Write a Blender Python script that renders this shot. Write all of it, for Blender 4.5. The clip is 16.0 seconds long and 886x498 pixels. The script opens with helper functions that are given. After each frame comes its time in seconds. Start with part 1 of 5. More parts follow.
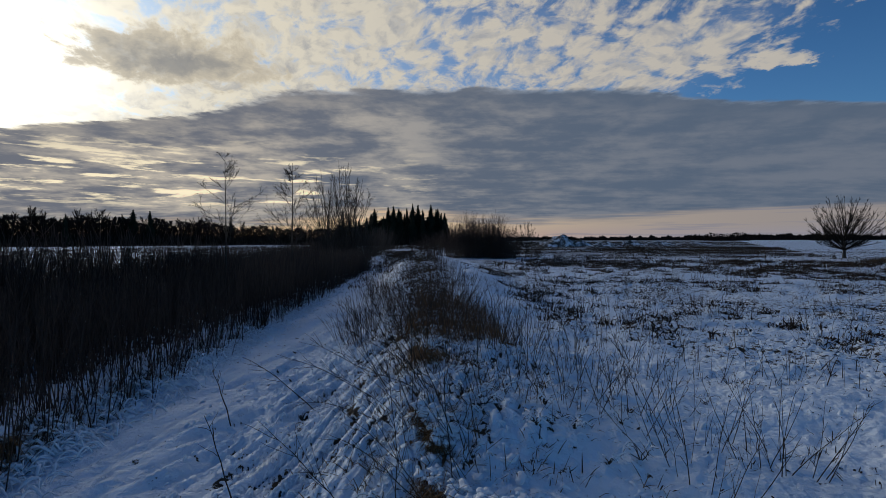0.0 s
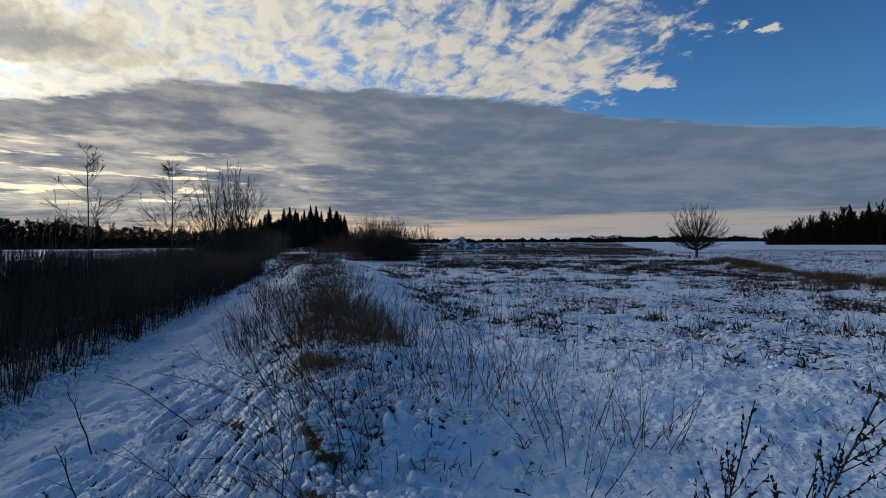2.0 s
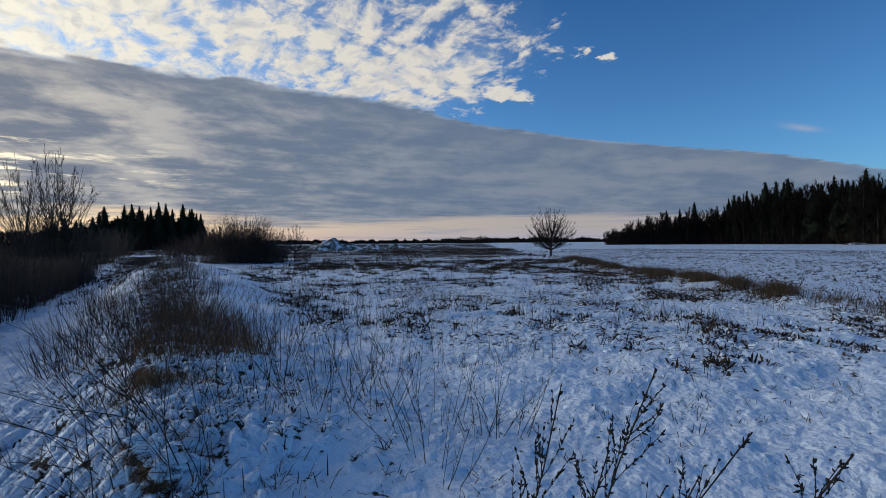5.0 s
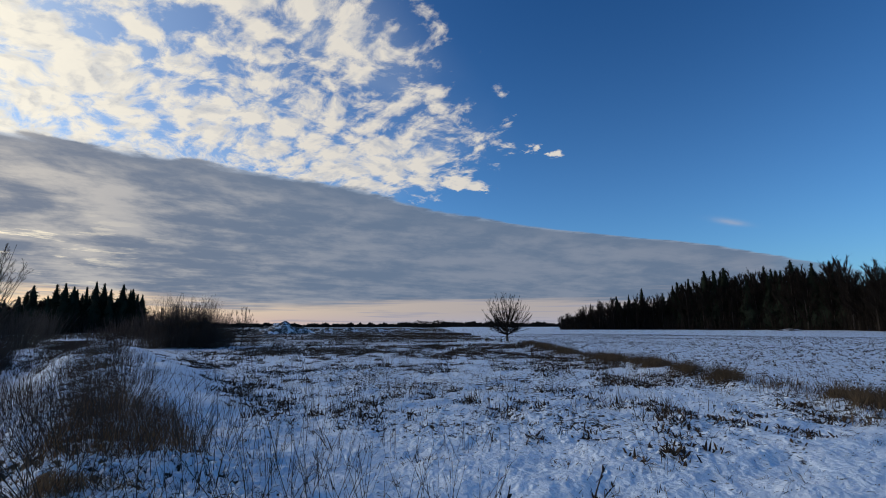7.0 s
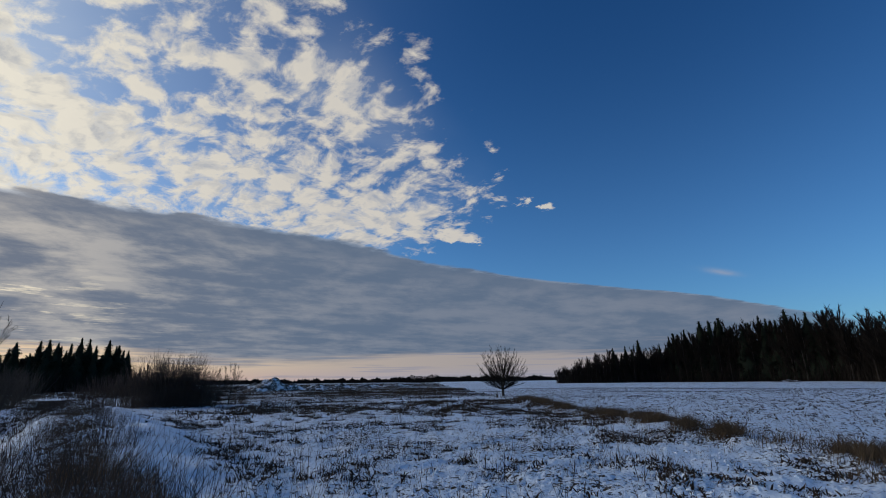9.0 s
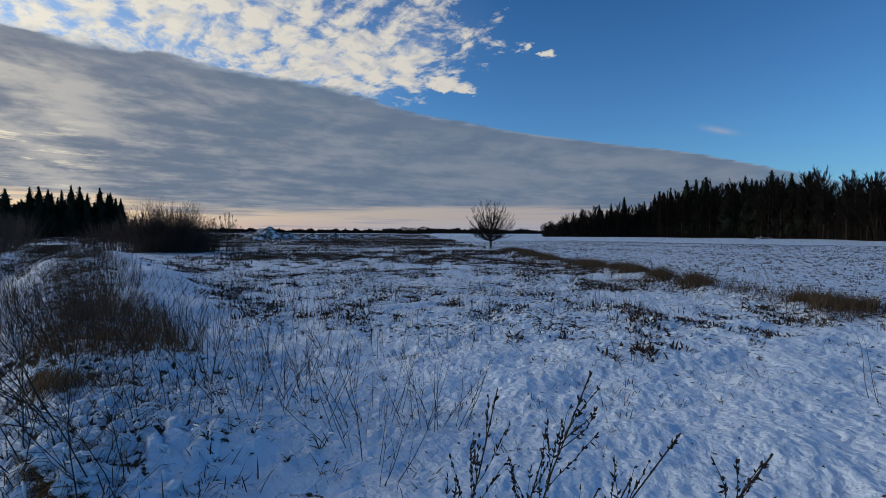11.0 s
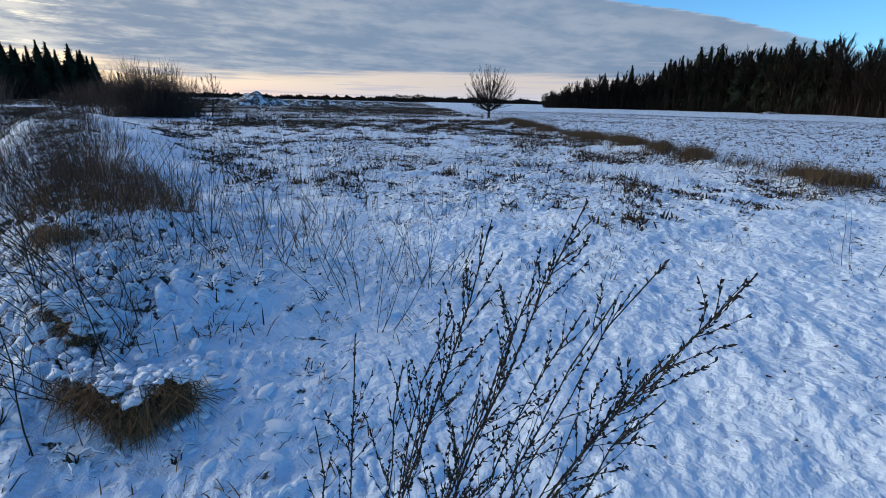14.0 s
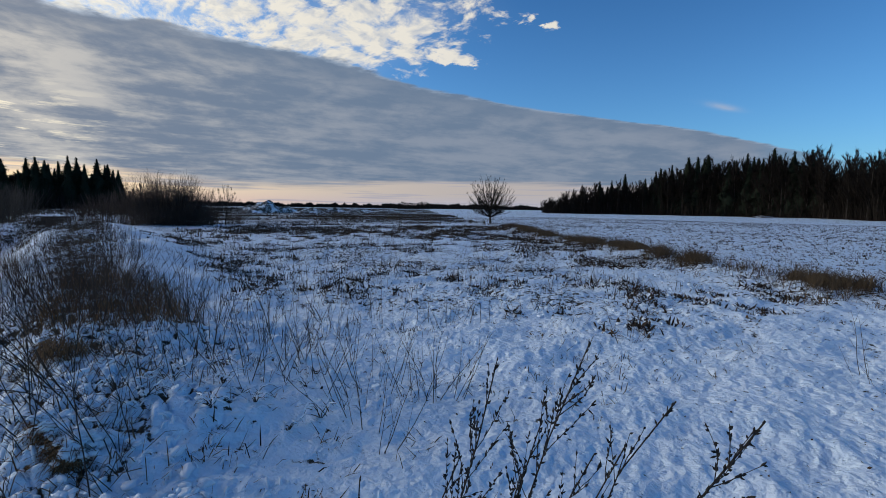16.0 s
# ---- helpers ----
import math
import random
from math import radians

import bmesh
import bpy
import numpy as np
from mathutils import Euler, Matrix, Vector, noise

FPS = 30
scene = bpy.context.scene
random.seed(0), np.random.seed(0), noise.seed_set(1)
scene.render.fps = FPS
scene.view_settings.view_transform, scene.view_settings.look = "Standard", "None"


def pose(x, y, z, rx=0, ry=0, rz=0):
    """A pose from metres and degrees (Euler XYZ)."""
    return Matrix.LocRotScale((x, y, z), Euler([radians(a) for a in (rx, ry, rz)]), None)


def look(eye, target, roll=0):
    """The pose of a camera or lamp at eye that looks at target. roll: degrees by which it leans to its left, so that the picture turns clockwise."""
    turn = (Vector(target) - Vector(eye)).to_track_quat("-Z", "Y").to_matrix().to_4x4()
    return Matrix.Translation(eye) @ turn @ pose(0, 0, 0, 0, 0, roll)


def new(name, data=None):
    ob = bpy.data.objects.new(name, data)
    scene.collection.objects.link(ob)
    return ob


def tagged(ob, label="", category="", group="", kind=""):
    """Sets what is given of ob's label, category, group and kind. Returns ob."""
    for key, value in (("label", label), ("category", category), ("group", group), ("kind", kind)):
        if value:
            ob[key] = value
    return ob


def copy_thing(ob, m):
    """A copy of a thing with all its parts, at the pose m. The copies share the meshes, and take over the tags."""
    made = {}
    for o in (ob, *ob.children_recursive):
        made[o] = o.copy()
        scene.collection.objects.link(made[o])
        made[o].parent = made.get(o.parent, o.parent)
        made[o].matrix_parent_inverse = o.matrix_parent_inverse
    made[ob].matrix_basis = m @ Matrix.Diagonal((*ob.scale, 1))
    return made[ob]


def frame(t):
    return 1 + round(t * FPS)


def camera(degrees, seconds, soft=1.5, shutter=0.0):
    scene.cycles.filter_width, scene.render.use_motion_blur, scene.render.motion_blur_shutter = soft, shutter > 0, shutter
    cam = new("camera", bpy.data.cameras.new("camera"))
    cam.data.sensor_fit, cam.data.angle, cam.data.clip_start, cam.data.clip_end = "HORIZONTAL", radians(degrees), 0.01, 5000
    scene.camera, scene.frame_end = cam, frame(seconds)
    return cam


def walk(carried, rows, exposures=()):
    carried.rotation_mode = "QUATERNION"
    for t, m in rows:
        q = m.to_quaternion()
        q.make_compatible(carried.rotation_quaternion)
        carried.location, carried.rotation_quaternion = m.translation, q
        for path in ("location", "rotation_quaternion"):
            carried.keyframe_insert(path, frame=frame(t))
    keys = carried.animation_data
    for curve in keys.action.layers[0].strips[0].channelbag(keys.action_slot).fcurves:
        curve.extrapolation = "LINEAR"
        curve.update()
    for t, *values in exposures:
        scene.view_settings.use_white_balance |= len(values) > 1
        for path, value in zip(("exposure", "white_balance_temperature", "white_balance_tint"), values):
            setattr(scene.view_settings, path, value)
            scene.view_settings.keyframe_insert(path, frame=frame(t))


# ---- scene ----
cam = camera(87.0, 16.0, 0.55)
# seconds, eye, then yaw, pitch and roll in degrees
ROWS = [
    (0.0, -0.0, 0.0, 1.65, 0.0, -1.09, -0.19),
    (0.5, -0.021, -0.014, 1.655, -3.56, -0.92, -0.0),
    (1.0, -0.0, -0.027, 1.656, -6.03, -0.85, 0.02),
    (1.5, 0.028, -0.027, 1.655, -9.61, -0.8, -0.08),
    (2.0, 0.059, -0.031, 1.659, -12.09, -0.86, -0.29),
    (2.5, 0.067, -0.031, 1.653, -13.85, -0.95, -0.4),
    (3.0, 0.075, -0.031, 1.652, -15.04, -1.1, -0.38),
    (3.5, 0.087, -0.031, 1.653, -17.21, -1.16, -0.35),
    (4.0, 0.102, -0.024, 1.661, -21.77, -1.18, -0.32),
    (4.2, 0.127, -0.033, 1.642, -23.06, -1.03, -0.38),
    (6.3, 0.193, 0.023, 1.647, -32.35, 0.57, -0.04),
    (6.5, 0.197, 0.009, 1.646, -32.48, 2.21, -0.11),
    (7.0, 0.187, -0.029, 1.658, -32.84, 9.38, -0.16),
    (7.5, 0.167, -0.051, 1.664, -33.23, 12.94, -0.38),
    (8.0, 0.19, -0.05, 1.662, -33.48, 14.21, -0.53),
    (8.5, 0.172, -0.067, 1.669, -33.61, 15.14, -0.62),
    (9.0, 0.155, -0.085, 1.68, -33.69, 15.76, -0.76),
    (9.5, 0.173, -0.07, 1.672, -33.98, 13.72, -0.77),
    (10.0, 0.21, -0.012, 1.666, -34.14, 6.13, -0.51),
    (10.2, 0.21, 0.0, 1.664, -34.25, 3.2, -0.35),
    (12.3, 0.208, 0.042, 1.646, -35.26, -6.9, 0.78),
    (12.5, 0.221, 0.048, 1.62, -35.24, -9.36, 0.74),
    (13.0, 0.228, 0.058, 1.574, -35.39, -15.21, 0.91),
    (13.5, 0.222, 0.045, 1.574, -35.5, -16.6, 1.18),
    (14.0, 0.22, 0.036, 1.577, -35.5, -17.53, 1.23),
    (14.5, 0.213, 0.039, 1.581, -35.46, -17.73, 1.28),
    (15.0, 0.209, 0.039, 1.583, -35.16, -14.89, 1.08),
    (15.5, 0.205, 0.021, 1.639, -34.87, -7.62, 1.04),
    (16.0, 0.202, 0.022, 1.651, -34.81, -5.01, 0.8),
]
EXPOSURES = [(t, stops, kelvin, tint) for t, stops, kelvin, tint in ((0.0, -0.33, 5950, 9), (1.0, -0.22, 5880, 9), (2.5, 0.03, 5850, 8), (3.5, 0.06, 5840, 8), (6.5, 0.36, 5860, 8), (7.0, 0.25, 5840, 9), (8.0, 0.08, 5830, 9), (9.0, 0.0, 5820, 9), (10.0, 0.12, 5840, 8), (12.5, 0.20, 5860, 7), (13.0, 0.72, 5900, 6), (13.5, 0.9, 5900, 6), (14.5, 0.95, 5900, 6), (15.0, 0.93, 5880, 6), (15.5, 0.84, 5900, 7), (16.0, 0.42, 5870, 7))]
walk(cam, [(t, pose(x, y, z, 90 + pitch, 0, yaw) @ pose(0, 0, 0, 0, 0, roll)) for t, x, y, z, yaw, pitch, roll in ROWS], EXPOSURES)

# ---- sky and sun ----
SUN_AZ, SUN_EL = -42.0, 16.5  # degrees from +y towards +x, and above the horizon
SUN_DIR = Vector((math.sin(radians(SUN_AZ)) * math.cos(radians(SUN_EL)), math.cos(radians(SUN_AZ)) * math.cos(radians(SUN_EL)), math.sin(radians(SUN_EL))))


class Nodes:
    """Short hand for a node tree: every call gives a socket."""

    def __init__(self, tree):
        self.tree = tree

    def plug(self, socket, value):
        if isinstance(value, bpy.types.NodeSocket):
            self.tree.links.new(value, socket)
        elif value is not None:
            if socket.type == "RGBA" and len(value) == 3:
                value = (*value, 1)
            socket.default_value = value

    def math(self, op, a, b=None, c=None, clamp=False):
        n = self.tree.nodes.new("ShaderNodeMath")
        n.operation, n.use_clamp = op, clamp
        for s, v in zip(n.inputs, (a, b, c)):
            self.plug(s, v)
        return n.outputs[0]

    def add(self, a, b):
        return self.math("ADD", a, b)

    def sub(self, a, b):
        return self.math("SUBTRACT", a, b)

    def mul(self, a, b):
        return self.math("MULTIPLY", a, b)

    def step(self, v, lo, hi, to0=0.0, to1=1.0):
        n = self.tree.nodes.new("ShaderNodeMapRange")
        n.interpolation_type = "SMOOTHSTEP"
        for s, x in zip(n.inputs, (v, lo, hi, to0, to1)):
            self.plug(s, x)
        return n.outputs[0]

    def mix(self, f, a, b, mode="MIX"):
        n = self.tree.nodes.new("ShaderNodeMix")
        n.data_type, n.blend_type = "RGBA", mode
        self.plug(n.inputs[0], f), self.plug(n.inputs[6], a), self.plug(n.inputs[7], b)
        return n.outputs[2]

    def xyz(self, x, y, z=0.0):
        n = self.tree.nodes.new("ShaderNodeCombineXYZ")
        for s, v in zip(n.inputs, (x, y, z)):
            self.plug(s, v)
        return n.outputs[0]

    def split(self, v):
        n = self.tree.nodes.new("ShaderNodeSeparateXYZ")
        self.plug(n.inputs[0], v)
        return n.outputs[0], n.outputs[1], n.outputs[2]

    def vec(self, op, a, b=None, scale=None):
        n = self.tree.nodes.new("ShaderNodeVectorMath")
        n.operation = op
        self.plug(n.inputs[0], a), self.plug(n.inputs[1], b)
        if scale is not None:
            self.plug(n.inputs["Scale"], scale)
        return n.outputs["Value"] if op in ("DOT_PRODUCT", "LENGTH", "DISTANCE") else n.outputs[0]

    def noise(self, v, scale, detail=3.0, rough=0.5, warp=0.0, flat=False):
        n = self.tree.nodes.new("ShaderNodeTexNoise")
        n.noise_dimensions = "2D" if flat else "3D"
        self.plug(n.inputs["Vector"], v)
        for key, x in (("Scale", scale), ("Detail", detail), ("Roughness", rough), ("Distortion", warp)):
            n.inputs[key].default_value = x
        return n.outputs[0]

    def voronoi(self, v, scale, feature="F1"):
        n = self.tree.nodes.new("ShaderNodeTexVoronoi")
        n.feature = feature
        self.plug(n.inputs["Vector"], v)
        n.inputs["Scale"].default_value = scale
        return n.outputs[0]


def build_sky():
    world = bpy.data.worlds.new("sky")
    scene.world = world
    world.use_nodes = True
    tree = world.node_tree
    tree.nodes.clear()
    k = Nodes(tree)
    sky = tree.nodes.new("ShaderNodeTexSky")
    sky.sky_type, sky.sun_disc = "NISHITA", False
    sky.sun_elevation, sky.sun_rotation = radians(SUN_EL), radians(SUN_AZ)
    sky.air_density, sky.dust_density, sky.ozone_density = 1.0, 0.6, 2.0
    way = tree.nodes.new("ShaderNodeTexCoord").outputs["Generated"]
    x, y, z = k.split(way)
    blue = k.mix(1.0, sky.outputs[0], k.mix(k.step(z, 0.05, 0.75), SKY_TINT, SKY_ZENITH), "MULTIPLY")
    zc = k.math("MAXIMUM", z, 0.012)
    px, py = k.math("DIVIDE", x, zc), k.math("DIVIDE", y, zc)  # the flat sheet of cloud, its height as unit
    p = k.xyz(px, py)
    sun = k.math("MAXIMUM", k.vec("DOT_PRODUCT", way, tuple(SUN_DIR)), 0.0)
    near_sun = k.math("POWER", sun, 14.0)
    glow = k.add(k.mul(k.math("POWER", sun, 60.0), 0.55), k.add(k.mul(k.math("POWER", sun, 350.0), 1.3), k.mul(k.math("POWER", sun, 7.0), 0.10)))

    # broken altocumulus above the bank
    zq = k.add(k.mul(k.math("MAXIMUM", z, 0.0), 0.68), 0.20)  # puffs have height, so they shrink less towards the horizon
    qx, qy = k.math("DIVIDE", x, zq), k.math("DIVIDE", y, zq)
    q = k.xyz(k.add(qx, k.mul(qy, 0.18)), k.mul(qy, 0.92))
    big = k.noise(q, 1.7, 3.0, 0.5, flat=True)
    warp = k.vec("ADD", q, k.vec("SCALE", k.xyz(k.noise(q, 3.0, 2.0, flat=True), k.noise(k.vec("ADD", q, (7.3, 2.1, 0)), 3.0, 2.0, flat=True)), None, 0.14))
    cells = k.noise(warp, 9.0, 8.0, 0.60, flat=True)
    soft = k.noise(warp, 9.0, 4.0, 0.55, flat=True)
    soft_lit = k.noise(k.vec("ADD", warp, (-0.026, 0.040, 0)), 9.0, 4.0, 0.55, flat=True)
    round_cell = k.voronoi(warp, 9.0)
    # their field ends along a slanting line to the right
    edge_x = k.add(0.36, k.mul(1.6, k.math("SUBTRACT", py, 1.05)))
    beyond = k.sub(px, k.math("MINIMUM", edge_x, 1.62))
    cover = k.add(k.mul(cells, 0.85), k.add(k.mul(k.sub(big, 0.5), 0.32), k.mul(k.sub(0.42, round_cell), 0.36)))
    cover = k.add(cover, k.add(0.100, k.mul(k.sub(k.noise(warp, 30.0, 5.0, 0.6, flat=True), 0.5), 0.30)))
    cover = k.sub(cover, k.mul(k.step(beyond, -0.45, 0.30), 0.25))
    cover = k.sub(cover, k.mul(k.step(beyond, 0.2, 0.6), 0.5))
    cover = k.add(cover, k.add(k.mul(k.math("POWER", sun, 4.5), 0.10), k.mul(k.step(py, 1.5, 2.4), 0.07)))

    def speck(cx, cy, rx, ry, gain):
        ex, ey = k.mul(k.sub(px, cx), 1 / rx), k.mul(k.sub(py, cy), 1 / ry)
        return k.mul(k.math("EXPONENT", k.mul(k.add(k.mul(ex, ex), k.mul(ey, ey)), -1.0)), gain)

    # three single wisps in the blue, and a clear hole
    wisps = k.add(speck(1.90, 1.86, 0.16, 0.09, 1.15), speck(2.02, 2.64, 0.32, 0.14, 1.2))
    cover = k.add(cover, k.mul(wisps, k.math("SUBTRACT", k.mul(cells, 1.5), 0.25)))
    cover = k.sub(cover, speck(-0.36, 1.50, 0.14, 0.22, 0.16))
    puff = k.step(cover, 0.35, 0.64)
    thick = k.step(cover, 0.38, 0.85)
    lit = k.step(k.add(k.sub(soft, soft_lit), k.mul(k.sub(cells, 0.5), -0.16)), -0.17, 0.11)
    sunward = k.math("POWER", sun, 4.5)
    pale = k.mix(sunward, (0.70, 0.605, 0.475), (1.02, 0.87, 0.61))
    shade = k.mix(sunward, (0.33, 0.345, 0.385), (0.55, 0.49, 0.40))
    blue = k.mix(k.mul(sunward, 0.65), blue, (0.62, 0.70, 0.78))
    veil = k.mul(k.step(beyond, 0.25, -0.7), k.add(0.06, k.mul(k.step(big, 0.35, 0.7), 0.26)))
    blue = k.mix(veil, blue, (0.50, 0.53, 0.56))
    puff_col = k.mix(k.math("MULTIPLY", k.math("SUBTRACT", 1.0, k.mul(lit, 0.9)), thick), pale, shade)
    col = k.mix(k.mul(puff, 0.94), blue, puff_col)
    # a dim scrap of cloud low over the forest
    col = k.mix(k.math("MINIMUM", k.mul(speck(4.80, 2.23, 0.26, 0.07, 1.0), k.mul(cells, 1.4)), 0.8), col, (0.30, 0.33, 0.40))

    # one heavier grey cloud below the sun's height
    hx, hy = k.mul(k.sub(px, -1.50), 1.25), k.mul(k.sub(py, 2.62), 1.55)
    blob = k.sub(1.0, k.math("SQRT", k.add(k.mul(hx, hx), k.mul(hy, hy))))
    blob = k.add(blob, k.mul(k.sub(cells, 0.5), 1.1))
    heavy = k.step(blob, 0.22, 0.50)
    glare = k.mix(1.0, col, k.mix(1.0, (1.0, 0.92, 0.78), k.xyz(glow, glow, glow), "MULTIPLY"), "ADD")
    col = k.mix(k.mul(heavy, 0.85), glare, k.mix(k.step(blob, 0.35, 0.95), (0.74, 0.62, 0.44), (0.31, 0.29, 0.265)))

    # the grey bank: a sheet with a straight near edge
    wob = k.noise(k.xyz(px, 0.0), 1.1, 4.0, 0.55, flat=True)
    fine = k.noise(p, 4.0, 4.0, 0.6, flat=True)
    edge = k.add(k.add(3.09, k.mul(0.60, k.step(px, -0.9, -2.1))), k.mul(0.21, k.math("MAXIMUM", k.sub(-2.0, px), 0.0)))
    edge = k.add(edge, k.sub(k.mul(0.29, k.step(px, 1.2, 2.15)), k.mul(0.38, k.step(px, 3.4, 6.2))))
    edge = k.add(edge, k.add(k.mul(k.sub(wob, 0.5), 0.18), k.mul(k.sub(fine, 0.5), k.step(px, 4.0, 1.5, 0.05, 0.20))))
    inside = k.sub(py, edge)
    bank = k.mul(k.step(inside, -0.02, 0.07), k.step(k.math("ARCTAN2", x, y), 1.40, 1.16, 0.15, 1.0))
    rim = k.mul(k.step(inside, -0.05, 0.02), k.step(inside, 0.16, 0.03))
    turn = k.math("ARCTAN2", x, y)
    roll = k.xyz(k.add(k.mul(turn, 6.0), k.mul(z, 3.0)), k.mul(k.sub(z, k.mul(turn, 0.015)), 21.0))
    streak = k.noise(roll, 1.6, 8.0, 0.60, 0.12, flat=True)
    zr = k.add(k.mul(k.math("MAXIMUM", z, 0.0), 0.7), 0.055)
    ripple = k.noise(k.xyz(k.mul(k.math("DIVIDE", x, zr), 0.60), k.math("DIVIDE", y, zr)), 1.9, 6.0, 0.58, flat=True)
    swell = k.noise(k.xyz(k.mul(turn, 2.6), k.mul(z, 9.0)), 1.3, 3.0, 0.5, 0.3, flat=True)
    tone = k.add(k.add(k.mul(streak, 0.56), k.mul(ripple, 0.44)), k.mul(k.sub(swell, 0.5), 0.34))
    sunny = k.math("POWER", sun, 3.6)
    dark = k.mix(sunny, (0.120, 0.155, 0.210), (0.205, 0.205, 0.225))
    fair = k.mix(sunny, (0.190, 0.210, 0.250), (0.74, 0.62, 0.47))
    bank_col = k.mix(k.math("MULTIPLY", k.step(tone, 0.36, 0.68), k.step(inside, 0.0, 0.9, 0.45, 1.0)), dark, fair)
    low = k.mul(k.step(z, 0.21, 0.12), k.step(z, 0.050, 0.085))
    toward = k.math("POWER", sun, 6.0)
    slits = k.add(k.mul(k.noise(k.xyz(k.mul(turn, 9.0), k.mul(z, 80.0)), 1.0, 6.0, 0.60, flat=True), 0.75), k.mul(tone, 0.25))
    breaks = k.mul(k.step(k.add(slits, k.mul(near_sun, 0.05)), 0.545, 0.65), k.mul(low, k.step(toward, 0.06, 0.55)))
    bank_col = k.mix(breaks, bank_col, (1.3, 1.06, 0.68))
    bank_col = k.mix(k.mul(rim, k.mul(k.step(fine, 0.36, 0.66), k.add(0.16, k.mul(sunny, 0.5)))), bank_col, k.mix(near_sun, (0.62, 0.66, 0.72), (1.3, 1.1, 0.75)))
    col = k.mix(bank, col, bank_col)

    # the clear strip along the horizon under the bank
    az_warm = k.math("POWER", k.math("MAXIMUM", k.vec("DOT_PRODUCT", way, (math.sin(radians(-22)), math.cos(radians(-22)), 0.0)), 0.0), 5.0)
    long = k.noise(k.xyz(k.mul(k.math("ARCTAN2", x, y), 2.2), k.mul(z, 42.0)), 1.0, 4.0, 0.6, flat=True)
    top = k.add(0.050, k.add(k.mul(k.sub(long, 0.5), 0.075), k.mul(k.step(k.math("ARCTAN2", x, y), -0.1, -0.65), -0.030)))
    strip = k.step(z, k.add(top, 0.016), k.sub(top, 0.012))
    warm = k.mix(az_warm, (0.37, 0.315, 0.285), (0.95, 0.66, 0.37))
    warm = k.mix(k.step(z, 0.034, 0.004), warm, k.mix(az_warm, (0.35, 0.32, 0.34), (0.82, 0.48, 0.27)))
    thin = k.step(k.noise(k.xyz(k.mul(k.math("ARCTAN2", x, y), 5.0), k.mul(z, 160.0)), 1.0, 3.0, 0.5, flat=True), 0.56, 0.68)
    warm = k.mix(k.mul(thin, 0.55), warm, (0.27, 0.26, 0.30))
    col = k.mix(strip, col, warm)
    # under the horizon: snow in shade
    col = k.mix(k.step(z, 0.0, -0.01), col, (0.12, 0.14, 0.19))
    back = tree.nodes.new("ShaderNodeBackground")
    k.plug(back.inputs[0], col)
    back.inputs[1].default_value = SKY_STRENGTH
    out = tree.nodes.new("ShaderNodeOutputWorld")
    tree.links.new(back.outputs[0], out.inputs[0])


SKY_STRENGTH = 1.0
SKY_TINT = (0.054, 0.085, 0.114)
SKY_ZENITH = (0.022, 0.050, 0.082)
build_sky()
sun_lamp = new("sun", bpy.data.lights.new("sun", "SUN"))
sun_lamp.data.energy, sun_lamp.data.angle, sun_lamp.data.color = 1.05, radians(26), (1.0, 0.95, 0.88)
sun_lamp.matrix_world = look(SUN_DIR * 100, (0, 0, 0))

# ---- materials ----
def material(name, base, rough=0.8, spread=0.35, grain=30.0, bump=0.3, second=None, island=False, spec=0.3):
    """A rough natural surface: colour that varies at two scales and from piece to piece, with fine relief."""
    m = bpy.data.materials.new(name)
    m.use_nodes = True
    tree = m.node_tree
    k = Nodes(tree)
    shader = tree.nodes["Principled BSDF"]
    co = tree.nodes.new("ShaderNodeTexCoord").outputs["Object"]
    a, b = k.noise(co, grain, 4.0, 0.6), k.noise(co, grain / 9, 2.0, 0.5)
    dim = tuple(c * (1 - spread) for c in base)
    lift = second or tuple(min(1, c * (1 + spread)) for c in base)
    v = k.add(k.mul(a, 0.5), k.mul(b, 0.5))
    if island:
        geo = tree.nodes.new("ShaderNodeNewGeometry").outputs["Random Per Island"]
        v = k.add(k.mul(v, 0.45), k.mul(geo, 0.55))
        k.plug(shader.inputs["Base Color"], k.mix(k.step(v, 0.12, 0.9), dim, lift))
    else:
        rnd = tree.nodes.new("ShaderNodeObjectInfo").outputs["Random"]
        v = k.add(v, k.mul(k.sub(rnd, 0.5), 0.25))
        k.plug(shader.inputs["Base Color"], k.mix(k.step(v, 0.25, 0.75), dim, lift))
    shader.inputs["Roughness"].default_value = rough
    shader.inputs["Specular IOR Level"].default_value = spec
    if bump:
        n = tree.nodes.new("ShaderNodeBump")
        n.inputs["Strength"].default_value, n.inputs["Distance"].default_value = bump, 0.4 / grain
        k.plug(n.inputs["Height"], a)
        k.plug(shader.inputs["Normal"], n.outputs[0])
    return m


